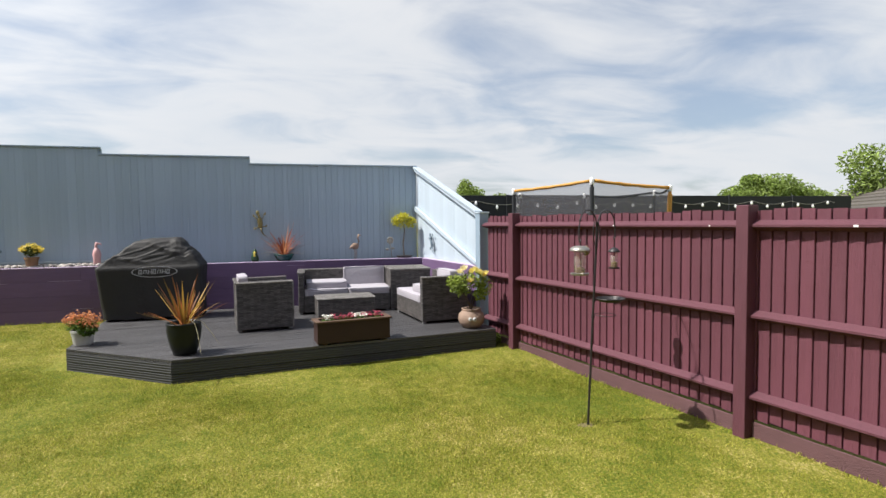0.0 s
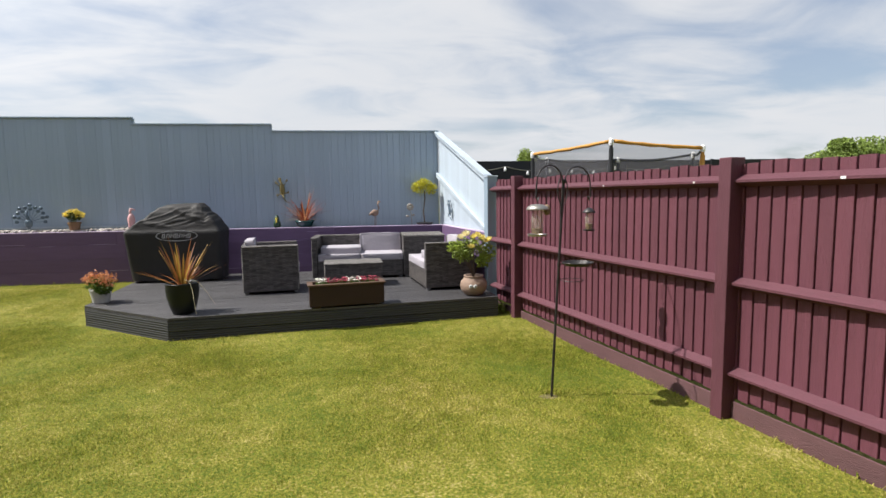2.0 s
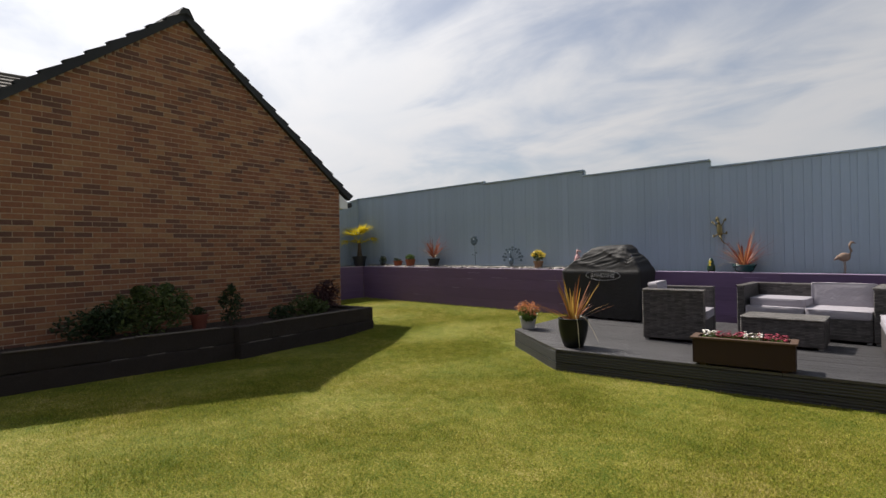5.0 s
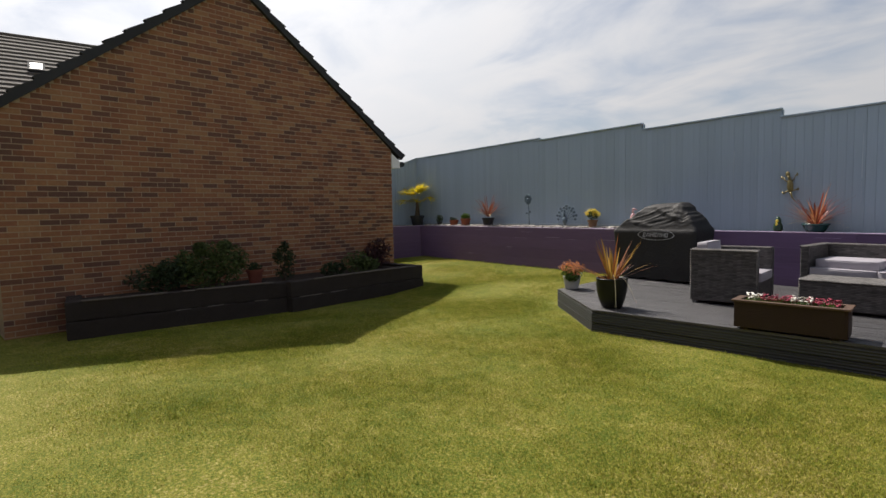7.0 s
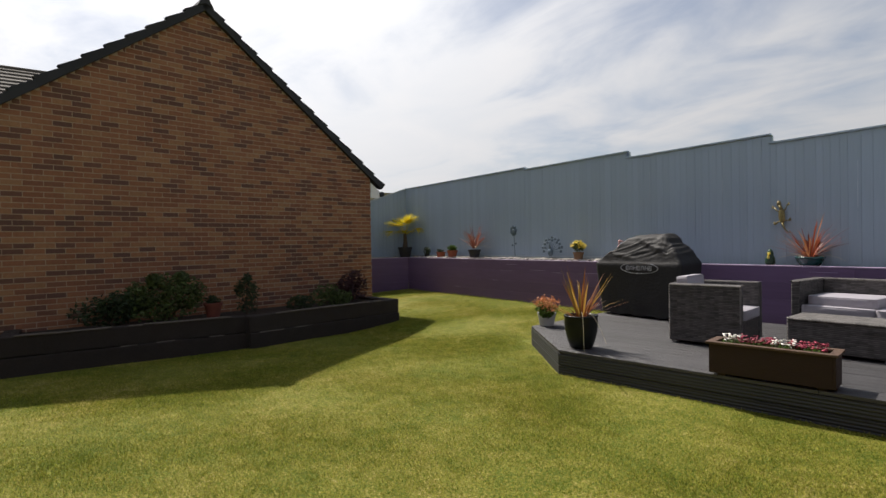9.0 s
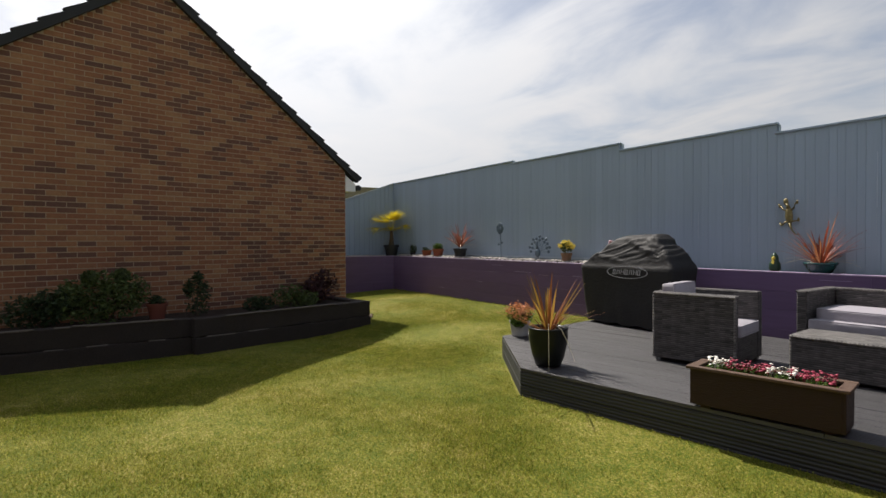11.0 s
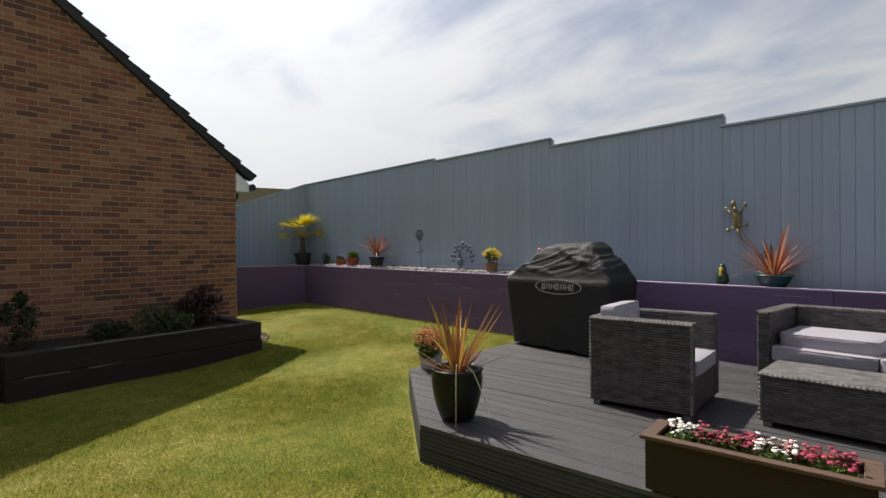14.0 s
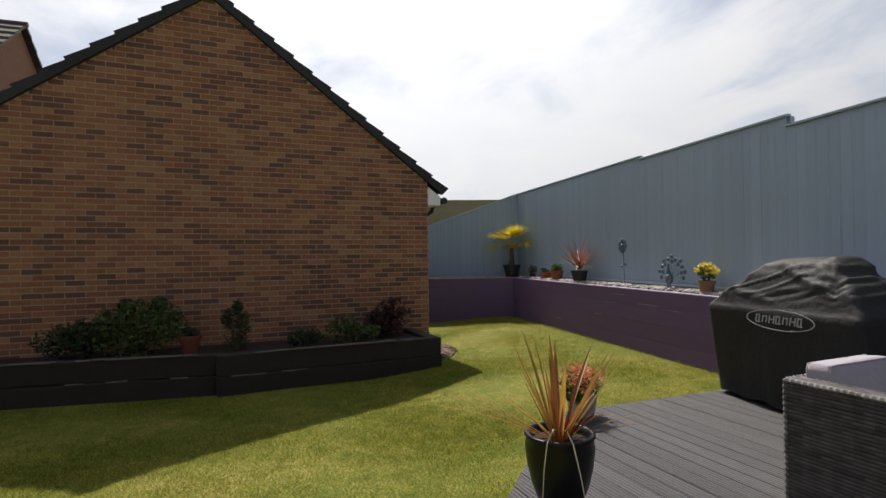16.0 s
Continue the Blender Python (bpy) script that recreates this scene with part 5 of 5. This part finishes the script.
put_lathe(bm, [(0.05, 0), (0.075, 0.04), (0.07, 0.11), (0.045, 0.16), (0.05, 0.19), (0.035, 0.23), (0.008, 0.265)], 14)
body_faces = len(bm.faces)
put_ball(bm, (0.0, -0.056, 0.130), (0.020, 0.020, 0.032))
put_ball(bm, (0.0, -0.040, 0.19), (0.026, 0.018, 0.024))
put_ball(bm, (0.0, -0.062, 0.165), (0.010, 0.026, 0.012))
o = ornament("penguin_ornament", bm, M_BIRDDARK, pose(-0.32, 9.70, BED) @ Matrix.Scale(0.86, 4), "small dark green and yellow bird ornament")
o.data.materials.append(M_YELLOW)
for p in o.data.polygons:
    p.material_index = 1 if p.index >= body_faces else 0


def gecko(mirror=1):
    bm = bmesh.new()
    put_ball(bm, (0, 0, 0.0), (0.038, 0.018, 0.095))
    put_ball(bm, (-0.02, 0, 0.15), (0.026, 0.016, 0.038))
    put_tube(bm, [(0, 0, 0.08), (-0.015, 0, 0.13)], [0.02, 0.015], 8)
    for sx, z, dz in ((-1, 0.055, 0.05), (1, 0.055, 0.07), (-1, -0.06, -0.03), (1, -0.06, 0.0)):
        knee, hand = (sx * 0.05, -0.005, z + dz * 0.3), (sx * 0.068, 0, z + dz)
        put_tube(bm, [(sx * 0.02, 0, z), knee, hand], [0.011, 0.008, 0.008], 6)
        for q in (-0.6, 0.0, 0.6):
            put_tube(bm, [hand, (hand[0] + sx * 0.03 * math.cos(q), 0, hand[2] + 0.03 * math.sin(q) + 0.012)], [0.006, 0.007], 5)
    put_tube(bm, [(0, 0, -0.08), (0.015, 0, -0.15), (0.05, 0, -0.2), (0.095, 0, -0.21)], [0.016, 0.009, 0.006, 0.003], 6)
    return bm


ornament("gecko_ornament", gecko(), M_GECKO, pose(-0.235, 9.865, 1.69, 0, -4, 0) @ Matrix.Scale(1.15, 4), "bronze and yellow metal gecko hung on the blue fence")
ornament("gecko_ornament", gecko(), M_BLUEMETAL, pose(2.68, 9.10, 1.30, 0, -15, -80), "blue metal gecko hung on the pale fence")
# peacock of metal with tail rods
bm = bmesh.new()
put_ball(bm, (0, 0, 0.16), (0.06, 0.05, 0.08))
put_tube(bm, [(0, 0, 0.2), (-0.02, 0, 0.3), (-0.015, 0, 0.37)], [0.035, 0.018, 0.02], 8)
for s in (-0.02, 0.02):
    put_tube(bm, [(0, s, 0.1), (0, s, 0.0)], 0.006, 6)
for k in range(11):
    a = radians(-10 + 20 * k)
    for rr in ((0.20, 0.27) if k % 2 else (0.24,)):
        e = (0.02 + rr * math.cos(a) * 0.95, 0.03, 0.22 + rr * math.sin(a) * 0.9)
        put_tube(bm, [(0, 0.03, 0.18), e], 0.003, 4)
        put_ball(bm, e, (0.035, 0.009, 0.028))
ornament("peacock_ornament", bm, M_BLUEMETAL, pose(-4.38, 9.73, BED), "blue-grey metal peacock ornament with fanned tail")


def flower_stake(h, r):
    bm = put_tube(bmesh.new(), [(0.03, 0, 0), (0.015, 0, h * 0.5), (0, 0, h)], 0.007, 6)
    for k in range(7):
        a = 6.283 * k / 7
        put_ball(bm, (r * 0.62 * math.cos(a), -0.01, h + r * 0.62 * math.sin(a)), (r * 0.36, 0.008, r * 0.36))
    put_ball(bm, (0, -0.02, h), (r * 0.25, 0.015, r * 0.25))
    for k, s in ((0.55, 1), (0.5, -1)):
        put_ball(bm, (s * 0.05, 0, h * k), (0.035, 0.008, 0.022))
    return bm


ornament("metal_flower_stake", flower_stake(0.63, 0.12), M_BLUEMETAL, pose(-5.42, 9.72, BED), "grey-blue metal flower on a tall stake")
ornament("metal_flower_stake", flower_stake(0.33, 0.07), M_GALV, pose(2.04, 9.71, BED), "small rusty metal flower on a stake")

# ---- bird feeding station ----
pole = thing("feeder_pole", pose(2.75, 3.85, 0), "dark steel bird feeder pole with two crook arms in the lawn", "pole")
LEAN = Vector((0.09, 0.02, 1.625))
part("shaft", tube([(0, 0, -0.05), LEAN * 0.5, LEAN], 0.0095, 10), M_METAL, pole)
part("collar", tube([LEAN * 0.62, LEAN * 0.635], 0.014, 10), M_METAL, pole)
part("collar", tube([LEAN * 0.54, LEAN * 0.555], 0.014, 10), M_METAL, pole)
ARM = Vector((0.30, 0.213, 0))
for sgn in (1, -1):
    a = ARM * (1.0 if sgn > 0 else -0.90)
    pts = [LEAN * 0.86 + a * 0.03]
    for k in range(9):
        t = math.pi * k / 8
        pts.append(LEAN + Vector((0, 0, 0.0)) + a * (0.5 - 0.47 * math.cos(t)) + Vector((0, 0, 0.13 * math.sin(t))))
    pts += [LEAN + a * 0.99 + Vector((0, 0, -0.10)), LEAN + a * 0.94 + Vector((0, 0, -0.125)), LEAN + a * 0.89 + Vector((0, 0, -0.10))]
    part("crook_arm", tube(pts, 0.006, 8), M_METAL, pole)
    # scroll beside the shaft
    pts = [LEAN * 0.9 + a * (0.06 + 0.12 * math.sin(t * 0.7)) + Vector((0, 0, 0.05 * t)) for t in (0, 1, 2, 3, 4)]
    part("scroll", tube(pts, 0.004, 6), M_METAL, pole)
part("finial", put_ball(bmesh.new(), LEAN + Vector((0, 0, 0.015)), (0.016, 0.016, 0.02)), M_METAL, pole, smooth=True)
TR = LEAN * 0.63 + Vector((0.135, -0.03, 0))
part("tray_arm", tube([LEAN * 0.63, TR], 0.005, 6), M_METAL, pole)
bm = put_tube(bmesh.new(), [TR + Vector((0.115 * math.cos(6.283 * k / 24), 0.115 * math.sin(6.283 * k / 24), 0.012)) for k in range(25)], 0.004, 6)
part("tray_rim", bm, M_METAL, pole)
part("tray_mesh", lathe([(0.02, -0.015), (0.09, -0.012), (0.112, 0.01), (0.108, 0.012), (0.088, -0.008), (0.02, -0.010)], 24, TR), M_METAL, pole)
RG = LEAN * 0.555 + Vector((0.10, -0.02, 0))
part("ring_holder", put_tube(bmesh.new(), [RG + Vector((0.085 * math.cos(6.283 * k / 24), 0.085 * math.sin(6.283 * k / 24), 0)) for k in range(25)], 0.0025, 5), M_METAL, pole)


def feeder(sgn, dome, label):
    top = Vector((2.75, 3.85, 0)) + LEAN + ARM * (0.94 if sgn > 0 else -0.846) + Vector((0, 0, -0.125))
    f = thing("bird_feeder", Matrix.Translation(top), label, "bird feeder", "hanging bird feeders")
    h = 0.028 if dome else 0.075
    part("hanger", tube([(0, 0, 0.0), (0.008, 0, -0.03), (0, 0, -h)], 0.0025, 6), M_METAL, f)
    if dome:
        part("roof", lathe([(0.078, -h - 0.035), (0.08, -h - 0.03), (0.068, -h - 0.012), (0.04, -h + 0.002), (0.008, -h + 0.006)], 24), M_GALV, f, smooth=True)
        part("tube", lathe([(0.044, -h - 0.205), (0.044, -h - 0.03)], 20), M_CLEAR, f, smooth=True)
        part("seed", lathe([(0.038, -h - 0.203), (0.038, -h - 0.165)], 16), M_SEED, f)
        part("tray", lathe([(0.068, -h - 0.22), (0.072, -h - 0.206), (0.06, -h - 0.208), (0.055, -h - 0.215)], 24), M_GALV, f)
    else:
        part("roof", lathe([(0.052, -h - 0.03), (0.05, -h - 0.02), (0.03, -h), (0.006, -h + 0.012)], 20), M_METAL, f, smooth=True)
        part("tube", lathe([(0.03, -h - 0.16), (0.03, -h - 0.03)], 16), M_CLEAR, f, smooth=True)
        part("seed", lathe([(0.026, -h - 0.158), (0.026, -h - 0.115)], 14), M_SEED, f)
        part("tray", lathe([(0.045, -h - 0.172), (0.047, -h - 0.16), (0.03, -h - 0.162)], 18), M_METAL, f)


feeder(-1, True, "clear tube bird feeder with a grey dome roof")
feeder(1, False, "small clear bird feeder with a dark cap")
ball = thing("fat_ball_feeder", Matrix.Translation(Vector((2.75, 3.85, 0)) + LEAN - ARM * 0.55 + Vector((0, 0, -0.16))), "fat ball in a wire holder on the feeder pole", "bird feeder", "hanging bird feeders")
part("ball", put_ball(bmesh.new(), (0, 0, -0.03), (0.028, 0.028, 0.040)), M_SEED, ball, smooth=True)
part("hook", tube([(0, 0, 0.11), (0, 0, 0.01)], 0.0025, 5), M_METAL, ball)

# ---- beyond the fences ----
screen = thing("fence_black", pose(2.9, 11.0, 0), "black screened fence of the next garden", "fence", kind="structure")
for k in range(6):
    part("panel", box((k * 1.95 + 0.02, 0, 0), (k * 1.95 + 1.93, 0.03, 2.24 + 0.01 * (k % 2)), 0.004), M_BLACKNET, screen)
    part("post", box((k * 1.95 - 0.03, -0.02, 0), (k * 1.95 + 0.03, 0.05, 2.26), 0.004), M_BLACKNET, screen)
lights = thing("string_lights", pose(2.9, 10.93, 0), "white bulb string lights hung along the black fence", "string lights")
pts = [(k * 0.24, 0.0, 2.12 - 0.09 * math.sin(math.pi * ((k * 0.24) % 1.2) / 1.2)) for k in range(47)]
part("cable", tube(pts, 0.006, 5), M_GALV, lights)
bulb = mesh_of("bulb", lathe([(0.008, 0), (0.018, -0.02), (0.032, -0.055), (0.026, -0.085), (0.006, -0.095)], 10), M_BULB, True)
for k in range(1, 46, 2):
    part("bulb", bulb, None, lights, m=Matrix.Translation(pts[k]))

tramp = thing("trampoline", pose(5.33, 8.41, 0), "trampoline with dark safety net and orange padded rim behind the fence", "trampoline")
HEX = [(1.41 * math.cos(radians(243 + 60 * k)), 1.41 * math.sin(radians(243 + 60 * k)), 2.265 if k == 0 else 2.175) for k in range(6)]
for k, (x, y, z) in enumerate(HEX):
    # the poles splay outwards towards the top
    part("pole", tube([(x * 0.97, y * 0.97, 0), (x * 0.97, y * 0.97, 1.2), (x, y, z - 0.05)], 0.024, 8), M_METAL if k != 1 else M_ORANGETUBE, tramp)
    part("foam_sleeve", tube([(x * 0.98, y * 0.98, 1.0), (x, y, z - 0.10)], 0.034, 8), M_BLACKNET if k != 1 else M_ORANGETUBE, tramp)
    part("pole_cap", lathe([(0.026, z - 0.06), (0.034, z - 0.03), (0.034, z + 0.02), (0.02, z + 0.04)], 12, (x, y, 0)), M_PVC, tramp, "pale plastic pole cap")
    x2, y2, z2 = HEX[(k + 1) % 6]
    pad = k in (0, 5)
    rail = []
    for j in range(13):
        t = 0.02 + 0.96 * j / 12
        sag = (0.015 if pad else 0.05) * math.sin(math.pi * t)
        rail.append((x + (x2 - x) * t, y + (y2 - y) * t, z + (z2 - z) * t - sag + (0.003 * math.sin(j * 2.1 + k) if pad else 0)))
    if pad:
        bm = bmesh.new()
        put_tube(bm, rail, [0.025 + 0.003 * math.sin(j * 1.7 + k) for j in range(13)], 8)
        part("rim_pad", bm, M_ORANGETUBE, tramp, "orange padded rim sleeve", smooth=True)
    else:
        part("rim_pad", tube(rail, 0.018, 8), M_BLACKNET, tramp)
    bm = bmesh.new()
    lo = [bm.verts.new((a, b, 0.75)) for a, b, c in rail]
    hi = [bm.verts.new((a, b, c)) for a, b, c in rail]
    for j in range(12):
        bm.faces.new((lo[j], lo[j + 1], hi[j + 1], hi[j]))
    part("safety_net", bm, M_NET, tramp)
part("jump_mat", lathe([(1.33, 0.74), (1.38, 0.76), (1.3, 0.77), (0.05, 0.765)], 30), M_BLACKNET, tramp)


def tree(x, y, z, blobs, count, size, seed, label):
    rng = random.Random(seed)
    t = thing("tree", pose(x, y, z), label, "tree", "trees beyond the gardens")
    bm = bmesh.new()
    h = max(c[2] for c, r in blobs)
    put_tube(bm, [(0, 0, -0.5), (0.1, 0, h * 0.35), (0, 0, h * 0.7)], [0.28, 0.2, 0.08], 10)
    for c, r in blobs:
        put_tube(bm, [(0.05, 0, h * 0.35), (c[0] * 0.6, c[1] * 0.6, h * 0.35 + (c[2] - h * 0.35) * 0.7), c], [0.11, 0.06, 0.02], 6)
    part("trunk", bm, M_BARK, t)
    part("crown", leaf_mesh("crown", M_TREE, rng, blobs, count, size), M_TREE, t)
    return t


def crown(rng, w, d, h0, h1, n):
    return [((rng.uniform(-w, w), rng.uniform(-d, d), rng.uniform(h0, h1)), (rng.uniform(0.5, 1.1) * w * 0.45, w * 0.4, rng.uniform(0.5, 0.9))) for k in range(n)]


rg = random.Random(77)
DOME = [((-0.4, 0.2, 3.35), (1.5, 1.3, 1.0)), ((0.6, -0.2, 3.5), (1.2, 1.2, 0.85)), ((-1.7, 0.4, 3.0), (1.2, 1.1, 0.65)), ((1.8, -0.4, 3.05), (1.3, 1.2, 0.75)),
        ((-0.9, 0.3, 3.9), (0.6, 0.6, 0.4)), ((2.9, -0.6, 2.8), (0.9, 0.9, 0.55)), ((0.2, 0.0, 2.4), (2.2, 1.6, 0.8))]
tree(27.0, 25.7, 0, DOME, 11000, 0.105, 1, "leafy green tree far behind the fences")
tree(24.5, 14.8, 0, crown(rg, 2.6, 2.4, 2.2, 3.9, 17), 12000, 0.10, 3, "large green tree beyond the neighbouring roof")
tree(14.8, 44.0, 0, crown(rg, 2.2, 1.8, 3.2, 4.6, 9), 6000, 0.11, 4, "green tree top far behind the fences")


def pitched(name, m, length, half, eave, ridge, wall_material, label, courses, skylight=False):
    """A house along local y, its slopes facing local x both ways, gables at the ends."""
    h = thing(name, m, label, "house")
    g = [(-half, 0), (half, 0), (half, eave), (0, ridge - 0.1), (-half, eave)]
    part("wall", put_prism(bmesh.new(), g, 0, length, axis=1), wall_material, h)
    for sgn in (-1, 1):
        for k in range(courses):
            t0, t1 = k / courses, (k + 1) / courses
            ov = half + 0.3
            zz = ridge - (ridge - eave) * ov / half
            p0 = (sgn * ov * t0, ridge + (zz - ridge) * t0)
            p1 = (sgn * ov * t1, ridge + (zz - ridge) * t1)
            poly = [(p0[0], p0[1]), (p1[0], p1[1] + 0.05), (p1[0], p1[1] - 0.03), (p0[0], p0[1] - 0.06)]
            part("tile_course", put_prism(bmesh.new(), poly, -0.12, length + 0.12, axis=1), M_TILE, h)
    part("ridge", tube([(0, -0.14, ridge + 0.01), (0, length + 0.14, ridge + 0.01)], 0.06, 8), M_TILE, h)
    if skylight:
        at = pose(half * 0.52, length - 1.95, ridge - (ridge - eave) * 0.52 + 0.04, 0, math.degrees(math.atan2(ridge - eave, half)), 0)
        window = part("roof_window", put_box(bmesh.new(), (-0.26, -0.2, 0), (0.26, 0.2, 0.07), 0.01, at), M_VERGE, h, "dark-framed roof window")
        # plain white stands in for the reflection on the glass
        part("pane", put_box(bmesh.new(), (-0.19, -0.14, 0.06), (0.19, 0.14, 0.078), 0.004, at), M_PVC, window, "pane coloured white for its bright reflection")
    return h


pitched("house_far", pose(-18.0, -6.0, 0), 9.0, 3.6, 4.4, 7.0, M_MORTAR, "house with a brown-grey tiled roof behind the garage", 18, True)
M_BRICKFAR = mat("far_brick", (0.27, 0.13, 0.075), 0.85, 0.3, 16, 0.3, 60)
near = pitched("house_gable", pose(-10.95, -8.5, 0, 0, 0, 4), 7.6, 3.6, 3.9, 6.62, M_BRICKFAR, "brown brick house with a dark tiled gable", 14)
# never in view: added to cut sky light on faces turned towards it
pitched("house_unseen", pose(5.2, -8.6, 0, 0, 0, 90), 11.0, 3.5, 4.9, 7.2, M_BRICKFAR, "brown brick house added out of view to block low sky", 14)
roofs = pitched("house_roof", pose(20.5, 11.0, 0, 0, 0, -30), 8.0, 3.2, 1.7, 3.25, M_TILE, "bungalow with a grey-brown tiled roof beyond the fence", 12)

# weathered fence rising behind the blue one
old = thing("fence_weathered", pose(-13.0, 5.9, 0, 0, 0, 80), "weathered brown timber fence behind the blue fence", "fence", kind="structure")
for k in range(13):
    part("plank", box((0, 0.0, 0.25 * k - 0.17), (6.2, 0.03, 0.25 * k + 0.0795), 0.001), M_OLDFENCE, old)

# ---- grass blades ----
def grass(count, seed):
    g = np.random.default_rng(seed)
    xs, ys = g.uniform(-9.3, 4.6, count * 3), g.uniform(0.6, 9.5, count * 3)
    # fewer blades where the lawn lies further off
    keep = g.random(count * 3) < np.clip(1.25 - 0.085 * np.hypot(xs - 1.0, ys - 3.2), 0.30, 1.0) * np.clip((ys - 0.6) / 1.5, 0.0, 1.0)
    inside = (ys > 6.0 + 0.147 * (xs + 0.84) + np.clip(-(xs + 0.84), 0, 1.4) * 0.85) & (xs > -2.42)
    fence_x = 3.03 + (7.24 - ys) * 0.2184
    keep &= ~inside & (xs < fence_x - 0.02) & ~((xs < -5.0 - np.clip(ys - 4.0, 0, 9) * 0.196) & (ys < 6.9) & (ys > 1.1)) & ~((xs < -6.1) & (ys < 6.9))
    xs, ys = xs[keep][:count], ys[keep][:count]
    n = len(xs)
    # clumps stand a little taller than the worn spots between them
    tall = 0.9 + 0.12 * np.sin(xs * 9 + 3 * np.sin(ys * 5)) * np.sin(ys * 11 + 2 * np.sin(xs * 6))
    ez = lambda a, b, v: (lambda t: t * t * (3 - 2 * t))(np.clip((v - a) / (b - a), 0, 1))
    zs = 0.15 * ez(6.8, 9.5, ys) - 0.10 * ez(-2.6, -5.0, xs) * (1 - ez(5.6, 7.4, ys)) - 0.006
    zs -= 0.035 * ez(-0.7, -0.05, xs - fence_x[keep][:count]) * (1 - ez(5.2, 6.2, ys))
    az, ln, w = g.uniform(0, 6.283, n), g.uniform(0.010, 0.028, n) * tall, g.uniform(0.0014, 0.0030, n)
    lean = g.uniform(0.2, 1.3, n) * ln
    v = np.empty((n, 3, 3))
    v[:, 0] = np.stack([xs - w * np.sin(az), ys + w * np.cos(az), zs], 1)
    v[:, 1] = np.stack([xs + w * np.sin(az), ys - w * np.cos(az), zs], 1)
    v[:, 2] = np.stack([xs + lean * np.cos(az), ys + lean * np.sin(az), zs + ln], 1)
    me = bpy.data.meshes.new("grass")
    me.vertices.add(n * 3)
    me.vertices.foreach_set("co", v.ravel())
    me.loops.add(n * 3)
    me.loops.foreach_set("vertex_index", np.arange(n * 3, dtype=np.int32))
    me.polygons.add(n)
    me.polygons.foreach_set("loop_start", np.arange(0, n * 3, 3, dtype=np.int32))
    me.polygons.foreach_set("loop_total", np.full(n, 3, dtype=np.int32))
    me.update()
    me.materials.append(M_BLADE)
    tagged(new("grass", me), "short mown grass with dry yellow patches", "grass", kind="stuff")


grass(1150000, 5)
# longer tufts along the fence foot, the deck and round the pole
def tufts(count, seed, place, tall=1.0):
    rng = random.Random(seed)
    bm = bmesh.new()
    for k in range(count):
        x, y = place(rng)
        put_blade(bm, (x, y, ground_z(x, y) - 0.005), rng.uniform(0, 6.28), rng.uniform(0.1, 0.6), rng.uniform(0.035, 0.085) * tall, 0.0022, rng.uniform(0.1, 1.0), 2)
    tagged(new("grass_tufts", mesh_of("grass_tufts", bm, M_BLADE)), "longer grass tufts left by the mower", "grass", kind="stuff")


def fence_foot(r):
    s = r.uniform(0.1, 8.0)
    return (F0.x + FD.x * s - abs(r.gauss(0, 0.04)) - 0.01, F0.y + FD.y * s)


tufts(700, 61, fence_foot, 0.65)
tufts(140, 62, lambda r: (2.75 + r.gauss(0.02, 0.09), 3.87 + abs(r.gauss(0.05, 0.07))), 0.7)
tufts(500, 63, lambda r: (lambda s: (-0.84 + 3.8 * s, 6.0 + 0.555 * s - abs(r.gauss(0, 0.02))))(r.random()), 0.5)
tufts(700, 64, lambda r: (r.uniform(-9.3, -2.4), 9.5 - abs(r.gauss(0, 0.025))), 0.7)
M_EARTH = mat("bare_earth", (0.17, 0.14, 0.065), 0.95, 0.3, 30, 0.5, 90)
bm = lathe([(0.065, -0.012), (0.05, 0.002), (0.02, 0.006)], 18)
for v in bm.verts:
    v.co.x *= 1.5 + 0.4 * noise.noise(v.co * 30)
tagged(part("earth_patch", bm, M_EARTH, None, "bare dry earth round the feeder pole", m=pose(2.74, 3.86, -0.002)), category="earth", kind="structure")

# ---- bricks of the gable ----
def brick_rows():
    z, k = -0.225, 0
    while z < wall_top - 0.05:
        edge = min(HALF, (wall_top - z - 0.066) / PITCH + 0.02)
        u = -HALF + (0.0 if k % 2 else -0.1125)
        while u < HALF:
            a, b = max(u, -edge), min(u + 0.215, edge)
            if b - a > 0.03:
                yield a, b, z
            u += 0.225
        z, k = z + 0.075, k + 1


whole = mesh_of("brick", box((-0.03, 0, 0), (-0.002, 0.2135, 0.0625)), M_BRICK)
rest_v, rest_f, made = [], [], 0
for a, b, z in brick_rows():
    p = random.uniform(-0.0015, 0.0015)
    if made < 300 and b - a > 0.214 and 0.3 < a < 3.0 and 0.45 < z < 2.3:
        part("brick", whole, None, house, m=Matrix.Translation((p, a, z)))
        made += 1
    else:
        i = len(rest_v)
        rest_v += [(x, u, w) for x in (-0.03, -0.002 + p) for u in (a, b) for w in (z, z + 0.0625)]
        rest_f += [tuple(i + q for q in f) for f in ((4, 6, 7, 5), (0, 4, 5, 1), (2, 3, 7, 6), (0, 2, 6, 4), (1, 5, 7, 3))]
me = bpy.data.meshes.new("brickwork")
me.from_pydata(rest_v, [], rest_f)
me.materials.append(M_BRICK_J)
tagged(part("brickwork", me, None, house), kind="stuff")
